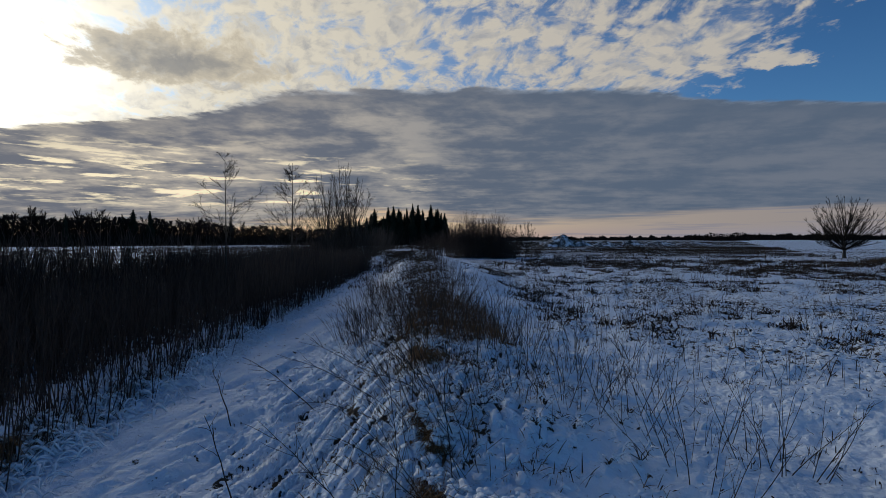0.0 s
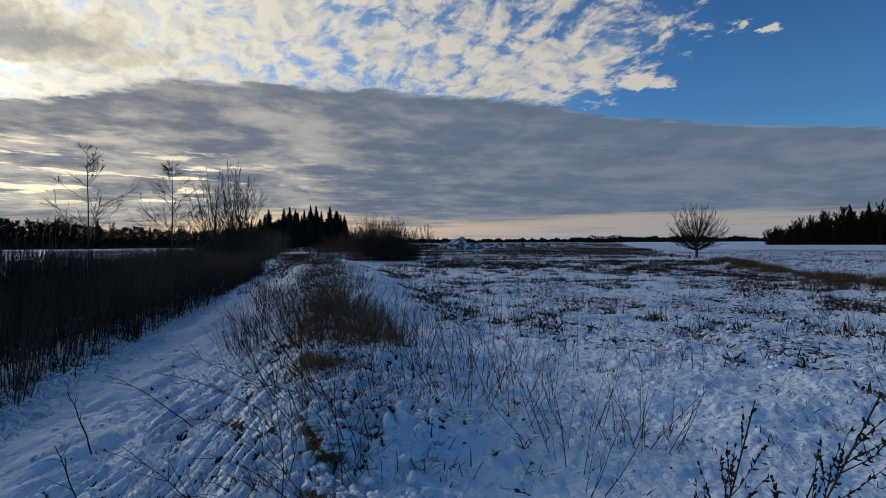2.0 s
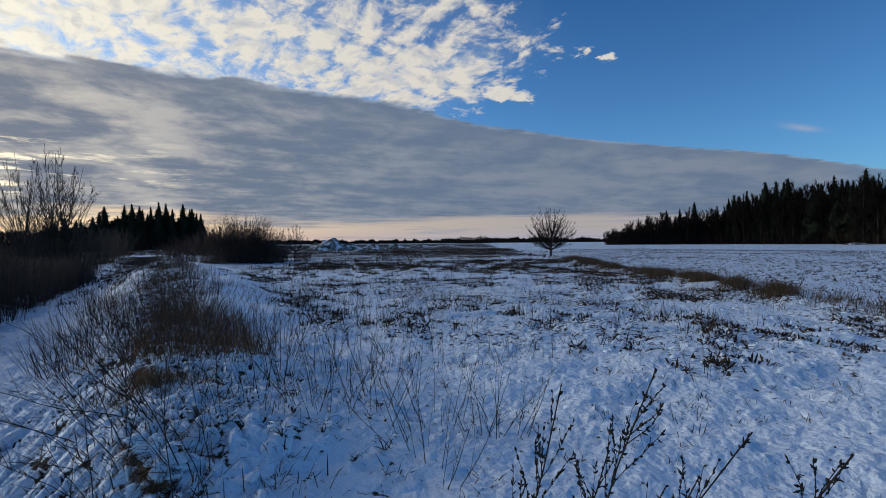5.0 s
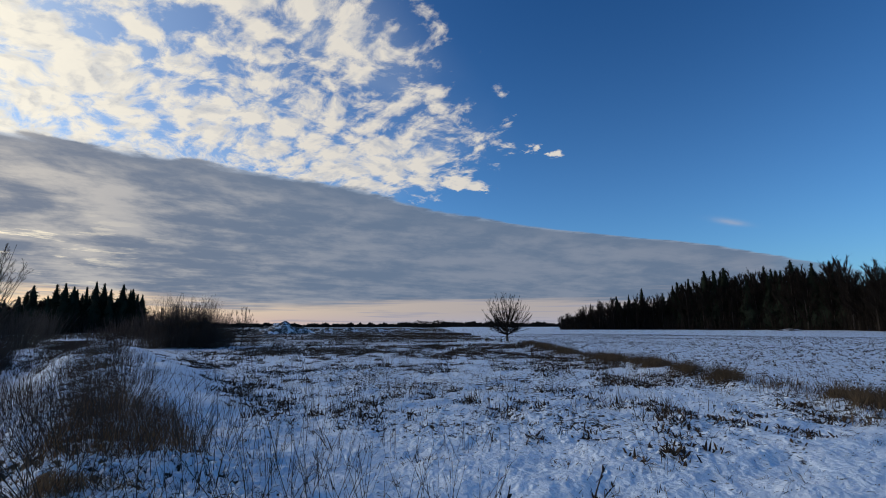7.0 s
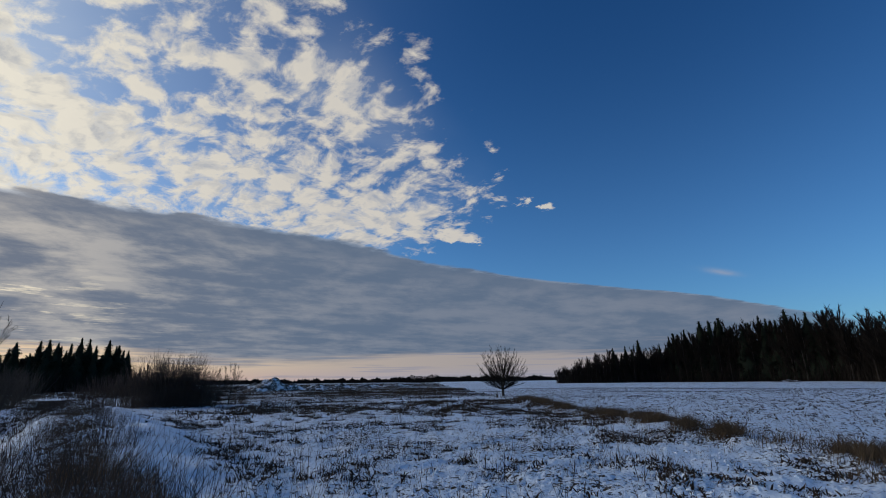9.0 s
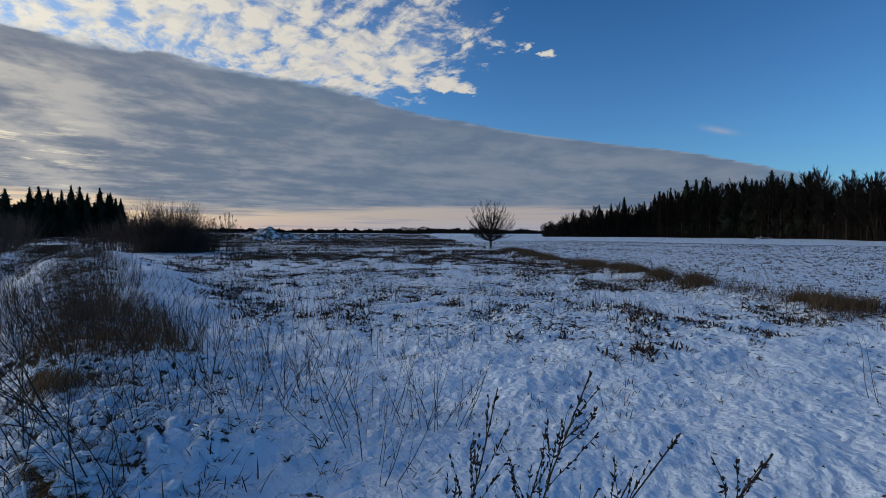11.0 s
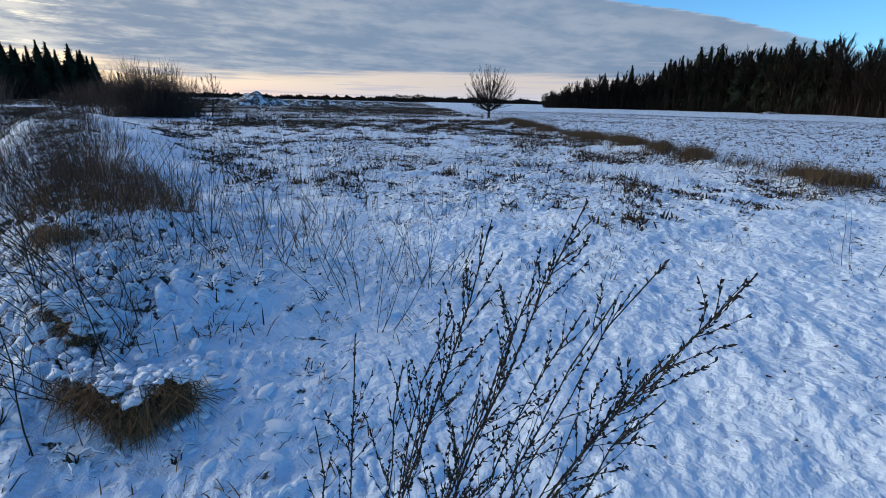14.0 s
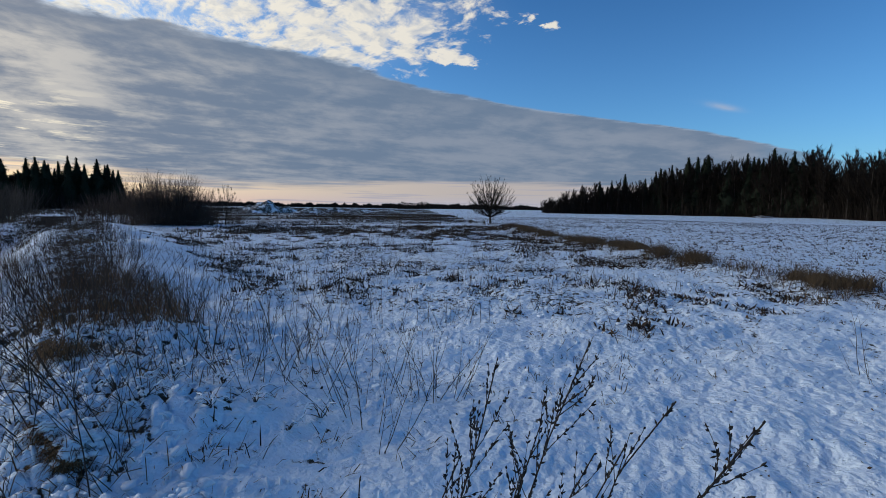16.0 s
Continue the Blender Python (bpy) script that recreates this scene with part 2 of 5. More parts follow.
def snow_material():
    """Thin snow over grass: white tinted blue for skylight, with bare, earthy specks where the growth is thick."""
    m = bpy.data.materials.new("snow")
    m.use_nodes = True
    tree = m.node_tree
    k = Nodes(tree)
    shader = tree.nodes["Principled BSDF"]
    co = tree.nodes.new("ShaderNodeTexCoord").outputs["Object"]
    att = tree.nodes.new("ShaderNodeAttribute")
    att.attribute_name = "bare"
    bare = att.outputs["Fac"]
    speck = k.noise(co, 9.0, 5.0, 0.62)
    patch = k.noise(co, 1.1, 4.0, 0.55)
    fine = k.noise(co, 38.0, 3.0, 0.6)
    grain = k.noise(co, 140.0, 2.0, 0.5)
    show = k.add(k.add(k.mul(speck, 0.85), k.mul(patch, 0.15)), k.mul(fine, 0.25))
    show = k.add(show, k.mul(bare, 0.30))
    earth = k.step(show, 0.79, 0.85)
    # the skylight's blue is tinted into the white of the snow
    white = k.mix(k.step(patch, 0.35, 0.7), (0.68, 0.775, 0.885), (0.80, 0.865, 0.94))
    # earth colour, which also darkens the lumps' cracks in place of shade
    soil_and_shade = k.mix(fine, (0.022, 0.018, 0.014), (0.085, 0.066, 0.045))
    k.plug(shader.inputs["Base Color"], k.mix(earth, white, soil_and_shade))
    k.plug(shader.inputs["Roughness"], k.mix(earth, (0.62, 0.62, 0.62), (0.95, 0.95, 0.95)))
    shader.inputs["Specular IOR Level"].default_value = 0.25
    n = tree.nodes.new("ShaderNodeBump")
    n.inputs["Strength"].default_value, n.inputs["Distance"].default_value = 0.9, 0.045
    relief = k.add(k.add(k.mul(k.noise(co, 11.0, 3.0, 0.5), 1.0), k.mul(k.voronoi(k.vec("ADD", co, k.vec("SCALE", k.xyz(speck, patch, fine), None, 0.12)), 15.0), -0.30)), k.add(k.mul(fine, 0.22), k.mul(grain, 0.04)))
    k.plug(n.inputs["Height"], k.sub(relief, k.mul(earth, 0.35)))
    k.plug(shader.inputs["Normal"], n.outputs[0])
    return m


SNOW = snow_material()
BARK = material("dark_bark", (0.045, 0.036, 0.028), 0.9, 0.4, 25, 0.5)
TWIG = material("bare_twigs", (0.036, 0.027, 0.020), 0.85, 0.4, 40, 0.0, island=True)
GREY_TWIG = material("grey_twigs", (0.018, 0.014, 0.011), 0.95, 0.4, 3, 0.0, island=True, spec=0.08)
NEEDLE = material("spruce_needles", (0.013, 0.017, 0.011), 0.95, 0.5, 3, 0.0, island=True, spec=0.05)
OSIER = material("osier_stems", (0.040, 0.025, 0.019), 0.75, 0.5, 12, 0.0, (0.085, 0.052, 0.036), island=True)
STRAW = material("dry_grass", (0.080, 0.050, 0.028), 0.85, 0.6, 8, 0.0, (0.16, 0.108, 0.060), island=True)
MATTED = material("matted_grass", (0.120, 0.060, 0.026), 0.9, 0.6, 8, 0.0, (0.29, 0.158, 0.068), island=True)
DOCK = material("brown_weed", (0.030, 0.019, 0.012), 0.9, 0.5, 10, 0.0, (0.080, 0.050, 0.028), island=True)
STALK = material("weed_stalk", (0.034, 0.026, 0.019), 0.85, 0.5, 30, 0.0, (0.085, 0.064, 0.045), island=True)
CATKIN = material("willow_buds", (0.017, 0.014, 0.012), 0.9, 0.5, 40, 0.0, (0.052, 0.044, 0.035), island=True)
SNOWCAP = material("snow_cap", (0.78, 0.82, 0.87), 0.6, 0.06, 12, 0.4)


# ---- tools ----
rng = np.random.default_rng(7)


def value_noise(x, y, seed=0):
    """Smooth noise on a lattice of 1 m, from -1 to 1, for arrays."""
    xi, yi = np.floor(x).astype(np.int64), np.floor(y).astype(np.int64)
    fx, fy = x - xi, y - yi
    fx, fy = fx * fx * fx * (fx * (6 * fx - 15) + 10), fy * fy * fy * (fy * (6 * fy - 15) + 10)

    def h(a, b):
        n = (a * 374761393 + b * 668265263 + seed * 974711) & 0x7FFFFFFF
        n = ((n ^ (n >> 13)) * 1274126177) & 0x7FFFFFFF
        return ((n ^ (n >> 16)) & 0xFFFF) / 32767.5 - 1.0

    top = h(xi, yi) * (1 - fx) + h(xi + 1, yi) * fx
    low = h(xi, yi + 1) * (1 - fx) + h(xi + 1, yi + 1) * fx
    return top * (1 - fy) + low * fy


def pillows(x, y, seed=0):
    """Rounded lumps on a jittered lattice of 1 m: their relief, how near the crack
    between two of them is, and the way to their middle."""
    xi, yi = np.floor(x), np.floor(y)
    f1, f2 = np.full(x.shape, 9.0), np.full(x.shape, 9.0)
    for dx in (-1, 0, 1):
        for dy in (-1, 0, 1):
            cx, cy = xi + dx, yi + dy
            jx = np.modf(np.abs(np.sin(cx * 127.1 + cy * 311.7 + seed) * 43758.545))[0]
            jy = np.modf(np.abs(np.sin(cx * 269.5 + cy * 183.3 + seed) * 24634.633))[0]
            d = np.hypot(cx + jx - x, cy + jy - y)
            f2 = np.minimum(f2, np.maximum(f1, d))
            f1 = np.minimum(f1, d)
    return ramp(f2 - f1, 0.0, 0.55) ** 0.7, 1 - ramp(f2 - f1, 0.0, 0.22), f1


def ramp(v, lo, hi):
    t = np.clip((v - lo) / (hi - lo), 0, 1)
    return t * t * (3 - 2 * t)


def berm_line(y):
    return 0.10 - 0.052 * y


def track_line(y):
    return -2.15 - 0.055 * y


def strip_line(y):
    """Where the unmown strip between waste ground and field runs."""
    return 12.35 + 0.50 * np.maximum(y - 3.5, 0) ** 1.02 + 0.05 * np.abs(y - 3.5)


def snow_lumps(x, y):
    """Snow caught on grass: lumps, the dark cracks between them, and where they lie."""
    wx = x + 0.05 * value_noise(x / 0.13, y / 0.13, 81)
    wy = y + 0.05 * value_noise(x / 0.13 + 9.2, y / 0.13, 82)
    p1, c1, _ = pillows(wx / 0.16, wy / 0.12, 3.0)
    d = x - berm_line(y)
    bend = 0.03 * value_noise(x / 0.5, y / 0.5, 85)
    p2, c2, _ = pillows((x * 0.91 - y * 0.41 + bend) / 0.085, (x * 0.41 + y * 0.91) / 0.85, 5.0)
    lean = ramp(-d, 0.1, 0.6)
    lump, crack = p1 * (1 - lean) + p2 * lean, c1 * (1 - lean) + c2 * lean
    thick = np.clip(0.5 + 0.8 * value_noise(x / 1.1, y / 1.1, 83) + 0.5 * value_noise(x / 0.37, y / 0.37, 84), 0, 1)
    berm = np.exp(-0.5 * ((d + 0.1) / 0.95) ** 2) * ramp(y, 0.2, 1.0)
    hollow = np.exp(-0.5 * (((x - 1.0) / 0.5) ** 2 + ((y - 2.1) / 0.7) ** 2))
    combed = np.exp(-0.5 * ((d + 1.2) / 0.75) ** 2)
    where = np.clip(0.42 + 0.9 * berm + 0.5 * combed - 0.8 * hollow, 0, 1) * np.maximum(thick, 0.6 * combed)
    lane = np.exp(-(np.abs(x - track_line(y)) / 1.0) ** 4)
    smooth = ramp(x - 0.25 * y, 0.6, 1.8) * (1 - ramp(y - 0.15 * x, 4.2, 6.5))
    where = where * (1 - 0.30 * lane) * (1 - 0.75 * smooth) * (1 - ramp(np.hypot(x, y), 12, 24))
    return lump, crack, where


COMB = (0.79, 0.61)  # the way in which the open snow is combed


def height(x, y):
    x, y = np.asarray(x, float), np.asarray(y, float)
    r = np.hypot(x, y)
    near = 1 - ramp(r, 25, 90)
    z = 0.10 * value_noise(x / 9, y / 9, 1) * ramp(r, 3, 20) * (1 - ramp(r, 150, 400))
    # the berm beside the track
    d = x - berm_line(y)
    far = ramp(y, 7, 17)
    side = np.where(d < 0, 0.62 + 0.65 * far, 1.20 + 1.1 * far)
    along = ramp(y, 0.8, 4.2) * (0.94 + 0.36 * far) * (1 - ramp(y, 26, 44))
    across = np.exp(-0.5 * (np.abs(d) / side) ** (2 + 1.2 * far))
    z = z + 0.50 * along * across * (1 + 0.35 * value_noise(x / 1.3, y / 1.7, 2))
    # the track with two ruts
    e = x - track_line(y)
    lane = np.exp(-(np.abs(e) / 1.15) ** 4) * ramp(y, -40, -20) * (1 - ramp(y, 70, 110))
    z = z - lane * (0.05 + 0.035 * (np.exp(-0.5 * ((e - 0.55) / 0.16) ** 2) + np.exp(-0.5 * ((e + 0.65) / 0.16) ** 2)))
    # ditch and lower field on the other side
    z = z + 0.10 * np.exp(-0.5 * ((e + 1.5) / 0.3) ** 2) * near - 0.35 * ramp(-e, 1.6, 6.0)
    # a low bank crosses where the track ends
    z = z + 0.55 * np.exp(-0.5 * ((y - 92 - 0.15 * x) / 3.0) ** 2) * (1 - ramp(np.abs(x + 8), 18, 30))
    # lumps of snow on grass, finer ones near the stand
    rough = 1 - 0.15 * lane
    field = ramp(x - strip_line(y), -0.5, 1.0)
    rough = rough * (1 - 0.55 * field)
    z = z + rough * near * (0.055 * value_noise(x / 0.55, y / 0.55, 3) + 0.014 * value_noise(x / 0.21 + 0.3, y / 0.21, 4) + 0.006 * value_noise(x / 0.085, y / 0.085, 5) + 0.003 * value_noise(x / 0.04, y / 0.04, 7))
    close = 1 - ramp(r, 10, 22)
    ridge = 1 - np.abs(value_noise(x / 0.19 + 5.1, y / 0.19, 6))
    z = z + rough * close * (0.014 * ridge ** 2 - 0.007)
    lump, _, grassy = snow_lumps(x, y)
    z = z + grassy * (0.060 * lump - 0.045)
    _, _, middle = pillows(x / 0.34 + 0.2 * value_noise(x / 0.5, y / 0.5, 15), y / 0.27, 8.0)
    z = z - 0.014 * close * (1 - ramp(middle, 0.10, 0.34)) * np.clip(0.4 + value_noise(x / 1.7, y / 1.7, 16), 0, 1)
    # flattened grass lies along the foot of the berm in long streaks
    u, v = x * 0.91 - y * 0.41, x * 0.41 + y * 0.91
    slope = np.exp(-0.5 * ((d + 1.3) / 1.1) ** 2) * close
    z = z + slope * (0.048 * value_noise(u / 0.12, v / 0.8, 8) + 0.026 * value_noise(u / 0.06, v / 0.45, 9) + 0.009 * value_noise(u / 0.03, v / 0.3, 10))
    # wind-combed snow on the open side
    open_side = ramp(x - 0.25 * y, 0.6, 1.8) * (1 - field) * close
    p, q = x * COMB[1] - y * COMB[0], x * COMB[0] + y * COMB[1]
    z = z + open_side * (0.007 * value_noise(p / 0.11, q / 0.40, 17) + 0.005 * value_noise(p / 0.05, q / 0.16, 18))
    z = z + 0.14 * np.exp(-0.5 * ((x - strip_line(y)) / 0.6) ** 2) * near
    # plough lines of the far field
    z = z + 0.03 * field * near * np.sin((x * 0.62 + y * 0.78) * 2 * np.pi / 0.75)
    return z


def mesh_of(verts, faces, smooth=False):
    """A mesh from arrays of places and of faces with equal corner counts (or a list of such arrays)."""
    groups = [np.asarray(f, np.int32) for f in (faces if isinstance(faces, list) else [faces]) if len(f)]
    me = bpy.data.meshes.new("mesh")
    me.vertices.add(len(verts))
    me.vertices.foreach_set("co", np.asarray(verts, np.float32).ravel())
    loops = np.concatenate([g.ravel() for g in groups])
    sizes = np.concatenate([np.full(len(g), g.shape[1], np.int32) for g in groups])
    me.loops.add(len(loops))
    me.loops.foreach_set("vertex_index", loops)
    me.polygons.add(len(sizes))
    me.polygons.foreach_set("loop_start", np.r_[0, np.cumsum(sizes)[:-1]].astype(np.int32))
    me.update(calc_edges=True)
    if smooth:
        me.polygons.foreach_set("use_smooth", np.ones(len(sizes), bool))
    me.validate()
    return me


def part(name, me, mat, parent=None, label="", m=None):
    """Links a mesh as one object, under a thing if one is given."""
    ob = new(name, me)
    if mat and not me.materials:
        me.materials.append(mat)
    if parent:
        ob.parent = parent
    if m is not None:
        ob.matrix_basis = m
    return tagged(ob, label)


def thing(name, label, category, group="", kind="", place=(0, 0, 0), turn=0.0, size=1.0):
    ob = new(name)
    ob.matrix_basis = Matrix.LocRotScale(place, Euler((0, 0, radians(turn))), (size, size, size))
    return tagged(ob, label, category, group, kind)


def tubes(P, R, sides=3):
    """Tubes along N lines of K places each; R holds the radii. Gives places and faces."""
    n, k, _ = P.shape
    t = np.gradient(P, axis=1)
    t /= np.linalg.norm(t, axis=2, keepdims=True) + 1e-9
    ref = np.where(np.abs(t[:, :1, 2:3]) > 0.9, np.array([1.0, 0, 0]), np.array([0, 0, 1.0]))
    u = np.cross(t, np.broadcast_to(ref, t.shape))
    u /= np.linalg.norm(u, axis=2, keepdims=True) + 1e-9
    v = np.cross(t, u)
    a = np.arange(sides) * 2 * np.pi / sides
    ring = u[:, :, None] * np.cos(a)[:, None] + v[:, :, None] * np.sin(a)[:, None]
    verts = (P[:, :, None] + R[:, :, None, None] * ring).reshape(-1, 3)
    i = np.arange(n)[:, None, None] * k * sides
    j = np.arange(k - 1)[None, :, None] * sides
    s = np.arange(sides)[None, None]
    s2 = (s + 1) % sides
    quads = np.stack([i + j + s, i + j + s2, i + j + sides + s2, i + j + sides + s], -1).reshape(-1, 4)
    return verts, quads


def joined(*pieces):
    verts, faces, base = [], [], 0
    for v, f in pieces:
        verts.append(v), faces.append(f + base)
        base += len(v)
    return np.concatenate(verts), (np.concatenate(faces) if len({f.shape[1] for f in faces}) == 1 else faces)


def grow(start, way, length, k=6, wig=0.10, up=0.10):
    """N bending lines of k places from their starts, towards their ways, with a pull upwards."""
    n = len(start)
    P = np.zeros((n, k, 3))
    P[:, 0] = start
    w = way / (np.linalg.norm(way, axis=1, keepdims=True) + 1e-9)
    for i in range(1, k):
        w = w + rng.normal(0, wig, (n, 3)) + np.array([0, 0, up])
        w /= np.linalg.norm(w, axis=1, keepdims=True)
        P[:, i] = P[:, i - 1] + w * (length / (k - 1))[:, None]
    return P


def fork(P, m, f0, f1, angle, share, k=5, wig=0.12, up=0.08, taper=0.6):
    """m side branches on each line, between the shares f0 and f1 of its length. Gives lines and lengths."""
    n, kp, _ = P.shape
    f = rng.uniform(f0, f1, (n, m))
    at = f * (kp - 1)
    i = np.minimum(at.astype(int), kp - 2)
    g = (at - i)[..., None]
    row = np.arange(n)[:, None]
    start = P[row, i] * (1 - g) + P[row, i + 1] * g
    t = P[row, i + 1] - P[row, i]
    t /= np.linalg.norm(t, axis=2, keepdims=True) + 1e-9
    side = np.cross(t, rng.normal(0, 1, (n, m, 3)))
    side /= np.linalg.norm(side, axis=2, keepdims=True) + 1e-9
    a = np.radians(rng.normal(angle, angle * 0.2, (n, m)))[..., None]
    way = t * np.cos(a) + side * np.sin(a)
    total = np.linalg.norm(np.diff(P, axis=1), axis=2).sum(1)
    length = total[:, None] * share * (1 - taper * (f - f0) / max(f1 - f0, 1e-3)) * rng.uniform(0.7, 1.2, (n, m))
    L = length.ravel()
    return grow(start.reshape(-1, 3), way.reshape(-1, 3), L, k, wig, up), L


def radii(P, r0, r1):
    n, k, _ = P.shape
    f = np.linspace(0, 1, k)[None]
    return np.broadcast_to(np.asarray(r0, float).reshape(-1, 1) * (1 - f) + np.asarray(r1, float).reshape(-1, 1) * f, (n, k)).copy()


def blades(base, way, length, width, bend=0.5):
    """Grass blades: narrow bent strips that end in a point. base, way: N x 3."""
    n = len(base)
    w = way / np.linalg.norm(way, axis=1, keepdims=True)
    side = np.cross(w, np.array([0, 0, 1.0]) + rng.normal(0, 0.3, (n, 3)))
    side /= np.linalg.norm(side, axis=1, keepdims=True) + 1e-9
    L, W = length[:, None], width[:, None]
    fall = np.array([0, 0, -1.0]) * (np.asarray(bend).reshape(-1, 1) * L)
    out = np.stack([w[:, 0], w[:, 1], 0 * w[:, 0]], 1)
    mid = base + w * L * 0.55 + out * 0.02
    tip = base + w * L + fall * 0.5 + out * L * 0.25
    verts = np.stack([base - side * W / 2, base + side * W / 2, mid + side * W * 0.42, mid - side * W * 0.42, tip], 1).reshape(-1, 3)
    i = np.arange(n)[:, None] * 5
    return verts, [i + np.array([[0, 1, 2, 3]]), i + np.array([[3, 2, 4]])]


def on_ground(x, y, dz=0.0):
    return np.stack([x, y, height(x, y) + dz], -1)


# ---- ground ----
def build_ground():
    # finer over the sector in front of the stand than behind it
    a = np.radians(np.r_[np.linspace(-52, 86, 1200, endpoint=False), np.linspace(86, 308, 150, endpoint=False)])
    turns = len(a)
    r = [0.12]
    while r[-1] < 3600:
        r.append(r[-1] * (1.10 if r[-1] < 0.8 else 1.009 if r[-1] < 12 else 1.014 if r[-1] < 40 else 1.05))
    r, rings = np.array(r), len(r)
    x, y = r[:, None] * np.sin(a), r[:, None] * np.cos(a)
    verts = np.stack([x, y, height(x, y)], -1).reshape(-1, 3)
    verts = np.concatenate([verts, [[0, 0, float(height(0, 0))]]])
    i, j = np.arange(rings - 1)[:, None] * turns, np.arange(turns)[None]
    j2 = (j + 1) % turns
    quads = np.stack([i + j, i + turns + j, i + turns + j2, i + j2], -1).reshape(-1, 4)[:, ::-1]
    caps = np.stack([np.full(turns, len(verts) - 1), np.arange(turns), (np.arange(turns) + 1) % turns], -1)[:, ::-1]
    me = mesh_of(verts, [quads, caps], True)
    X, Y = verts[:, 0], verts[:, 1]
    d = X - strip_line(Y)
    waste = ramp(X - berm_line(Y), 1.5, 4.0) * (1 - ramp(d, -0.5, 0.8)) * ramp(np.hypot(X, Y), 5, 9)
    clump = np.clip(0.5 + 0.9 * value_noise(X / 2.3, Y / 2.3, 11) + 0.4 * value_noise(X / 0.8, Y / 0.8, 12), 0, 1)
    lump, crack, grassy = snow_lumps(X, Y)
    # cracks: some real brown, the rest their shade put into the colour
    bare = 0.08 + 0.80 * crack * grassy + (0.17 + 0.24 * clump) * waste + 0.12 * np.exp(-0.5 * (d / 0.7) ** 2) * (1 - ramp(Y, 40, 60))
    bare += 0.34 * ramp(Y, 28, 60) * (1 - ramp(d, -1.0, 1.0)) * ramp(X - berm_line(Y), 2, 6)
    bare += 0.45 * np.exp(-0.5 * ((X - berm_line(Y)) / 0.5) ** 2) * ramp(Y, 3, 6) * (1 - ramp(Y, 40, 60))
    bare += 0.34 * ramp(d, 0.5, 1.5)
    bare += 0.5 * np.exp(-0.5 * ((Y - 91 - 0.15 * X) / 3.0) ** 2) * (1 - ramp(np.abs(X + 8), 18, 30))
    bare += 0.45 * ramp(-(X - track_line(Y)), 1.5, 2.1) * (1 - ramp(-(X - track_line(Y)), 9, 14))
    me.attributes.new("bare", "FLOAT", "POINT").data.foreach_set("value", bare.astype(np.float32))
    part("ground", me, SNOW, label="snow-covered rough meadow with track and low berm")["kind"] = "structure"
    bpy.data.objects["ground"]["category"] = "ground"


build_ground()

# ---- trees ----
def tree_mesh(h, spread, limbs, twigs, fine, r, clear=0.25, lean=38.0, up=0.10, thin=0.010, leader=True, share=0.55, sides=5, wig=0.05, high=0.97, taper=0.72):
    """A bare tree at the origin: meshes of trunk and crown."""
    T = grow(np.zeros((1, 3)), np.array([[0.02, 0.01, 1.0]]), np.array([h * (0.97 if leader else 0.62)]), 10, wig, 0.12)
    trunk = tubes(T, radii(T, r, max(r * 0.12, thin * 0.6)), sides + 2)
    A, la = fork(T, limbs, clear, high, lean, share, 6, 0.08, up, taper)
    A[:, :, :2] = A[:, :, :2] * spread + A[:, :1, :2] * (1 - spread)
    B, _ = fork(A, twigs, 0.2, 0.98, 34, 0.50, 5, 0.11, up * 0.8)
    C, _ = fork(B, fine, 0.15, 0.98, 32, 0.52, 4, 0.13, up * 0.6)
    ra = np.clip(la * r * 0.13, thin * 1.4, r * 0.5)
    pieces = [tubes(A, radii(A, ra, thin * 0.9), 4), tubes(B, radii(B, thin * 1.2, thin * 0.7), 3), tubes(C, radii(C, thin * 0.8, thin * 0.35), 3)]
    return mesh_of(*trunk, True), mesh_of(*joined(*pieces), True)


def far_tree_mesh(h, w, r, clear=0.12, n=850, width=0.10):
    """A bare tree for the forests: trunk and limbs as tubes, twigs as slivers."""
    T = grow(np.zeros((1, 3)), np.array([[0.02, 0.01, 1.0]]), np.array([h * 0.96]), 7, 0.03, 0.12)
    trunk = tubes(T, radii(T, r, 0.03), 6)
    A, la = fork(T, 26, clear, 0.95, 40, w / h * 1.05, 5, 0.09, 0.13, 0.6)
    limbs = tubes(A, radii(A, np.clip(la * 0.028, 0.04, 0.11), 0.025), 3)
    i, j = rng.integers(0, len(A), n), rng.integers(1, 5, n)
    way = A[i, j] - A[i, j - 1]
    way = way / np.linalg.norm(way, axis=1, keepdims=True) + rng.normal(0, 0.45, (n, 3)) + np.array([0, 0, 0.35])
    f = rng.random((n, 1))
    tw = blades(A[i, j - 1] * (1 - f) + A[i, j] * f, way, h * rng.uniform(0.05, 0.12, n), np.full(n, width), np.zeros(n))
    v, q = limbs
    return mesh_of(*trunk, True), mesh_of(np.concatenate([v, tw[0]]), [np.concatenate([q, tw[1][0] + len(v)]), tw[1][1] + len(v)])


def bare_tree(name, label, place, meshes, turn=0.0, size=1.0, bark=None, twig=None, group=""):
    ob = thing(name, label, "tree", group, place=place, turn=turn, size=size)
    part("trunk", meshes[0], bark or BARK, ob)
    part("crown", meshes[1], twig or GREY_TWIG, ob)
    return ob


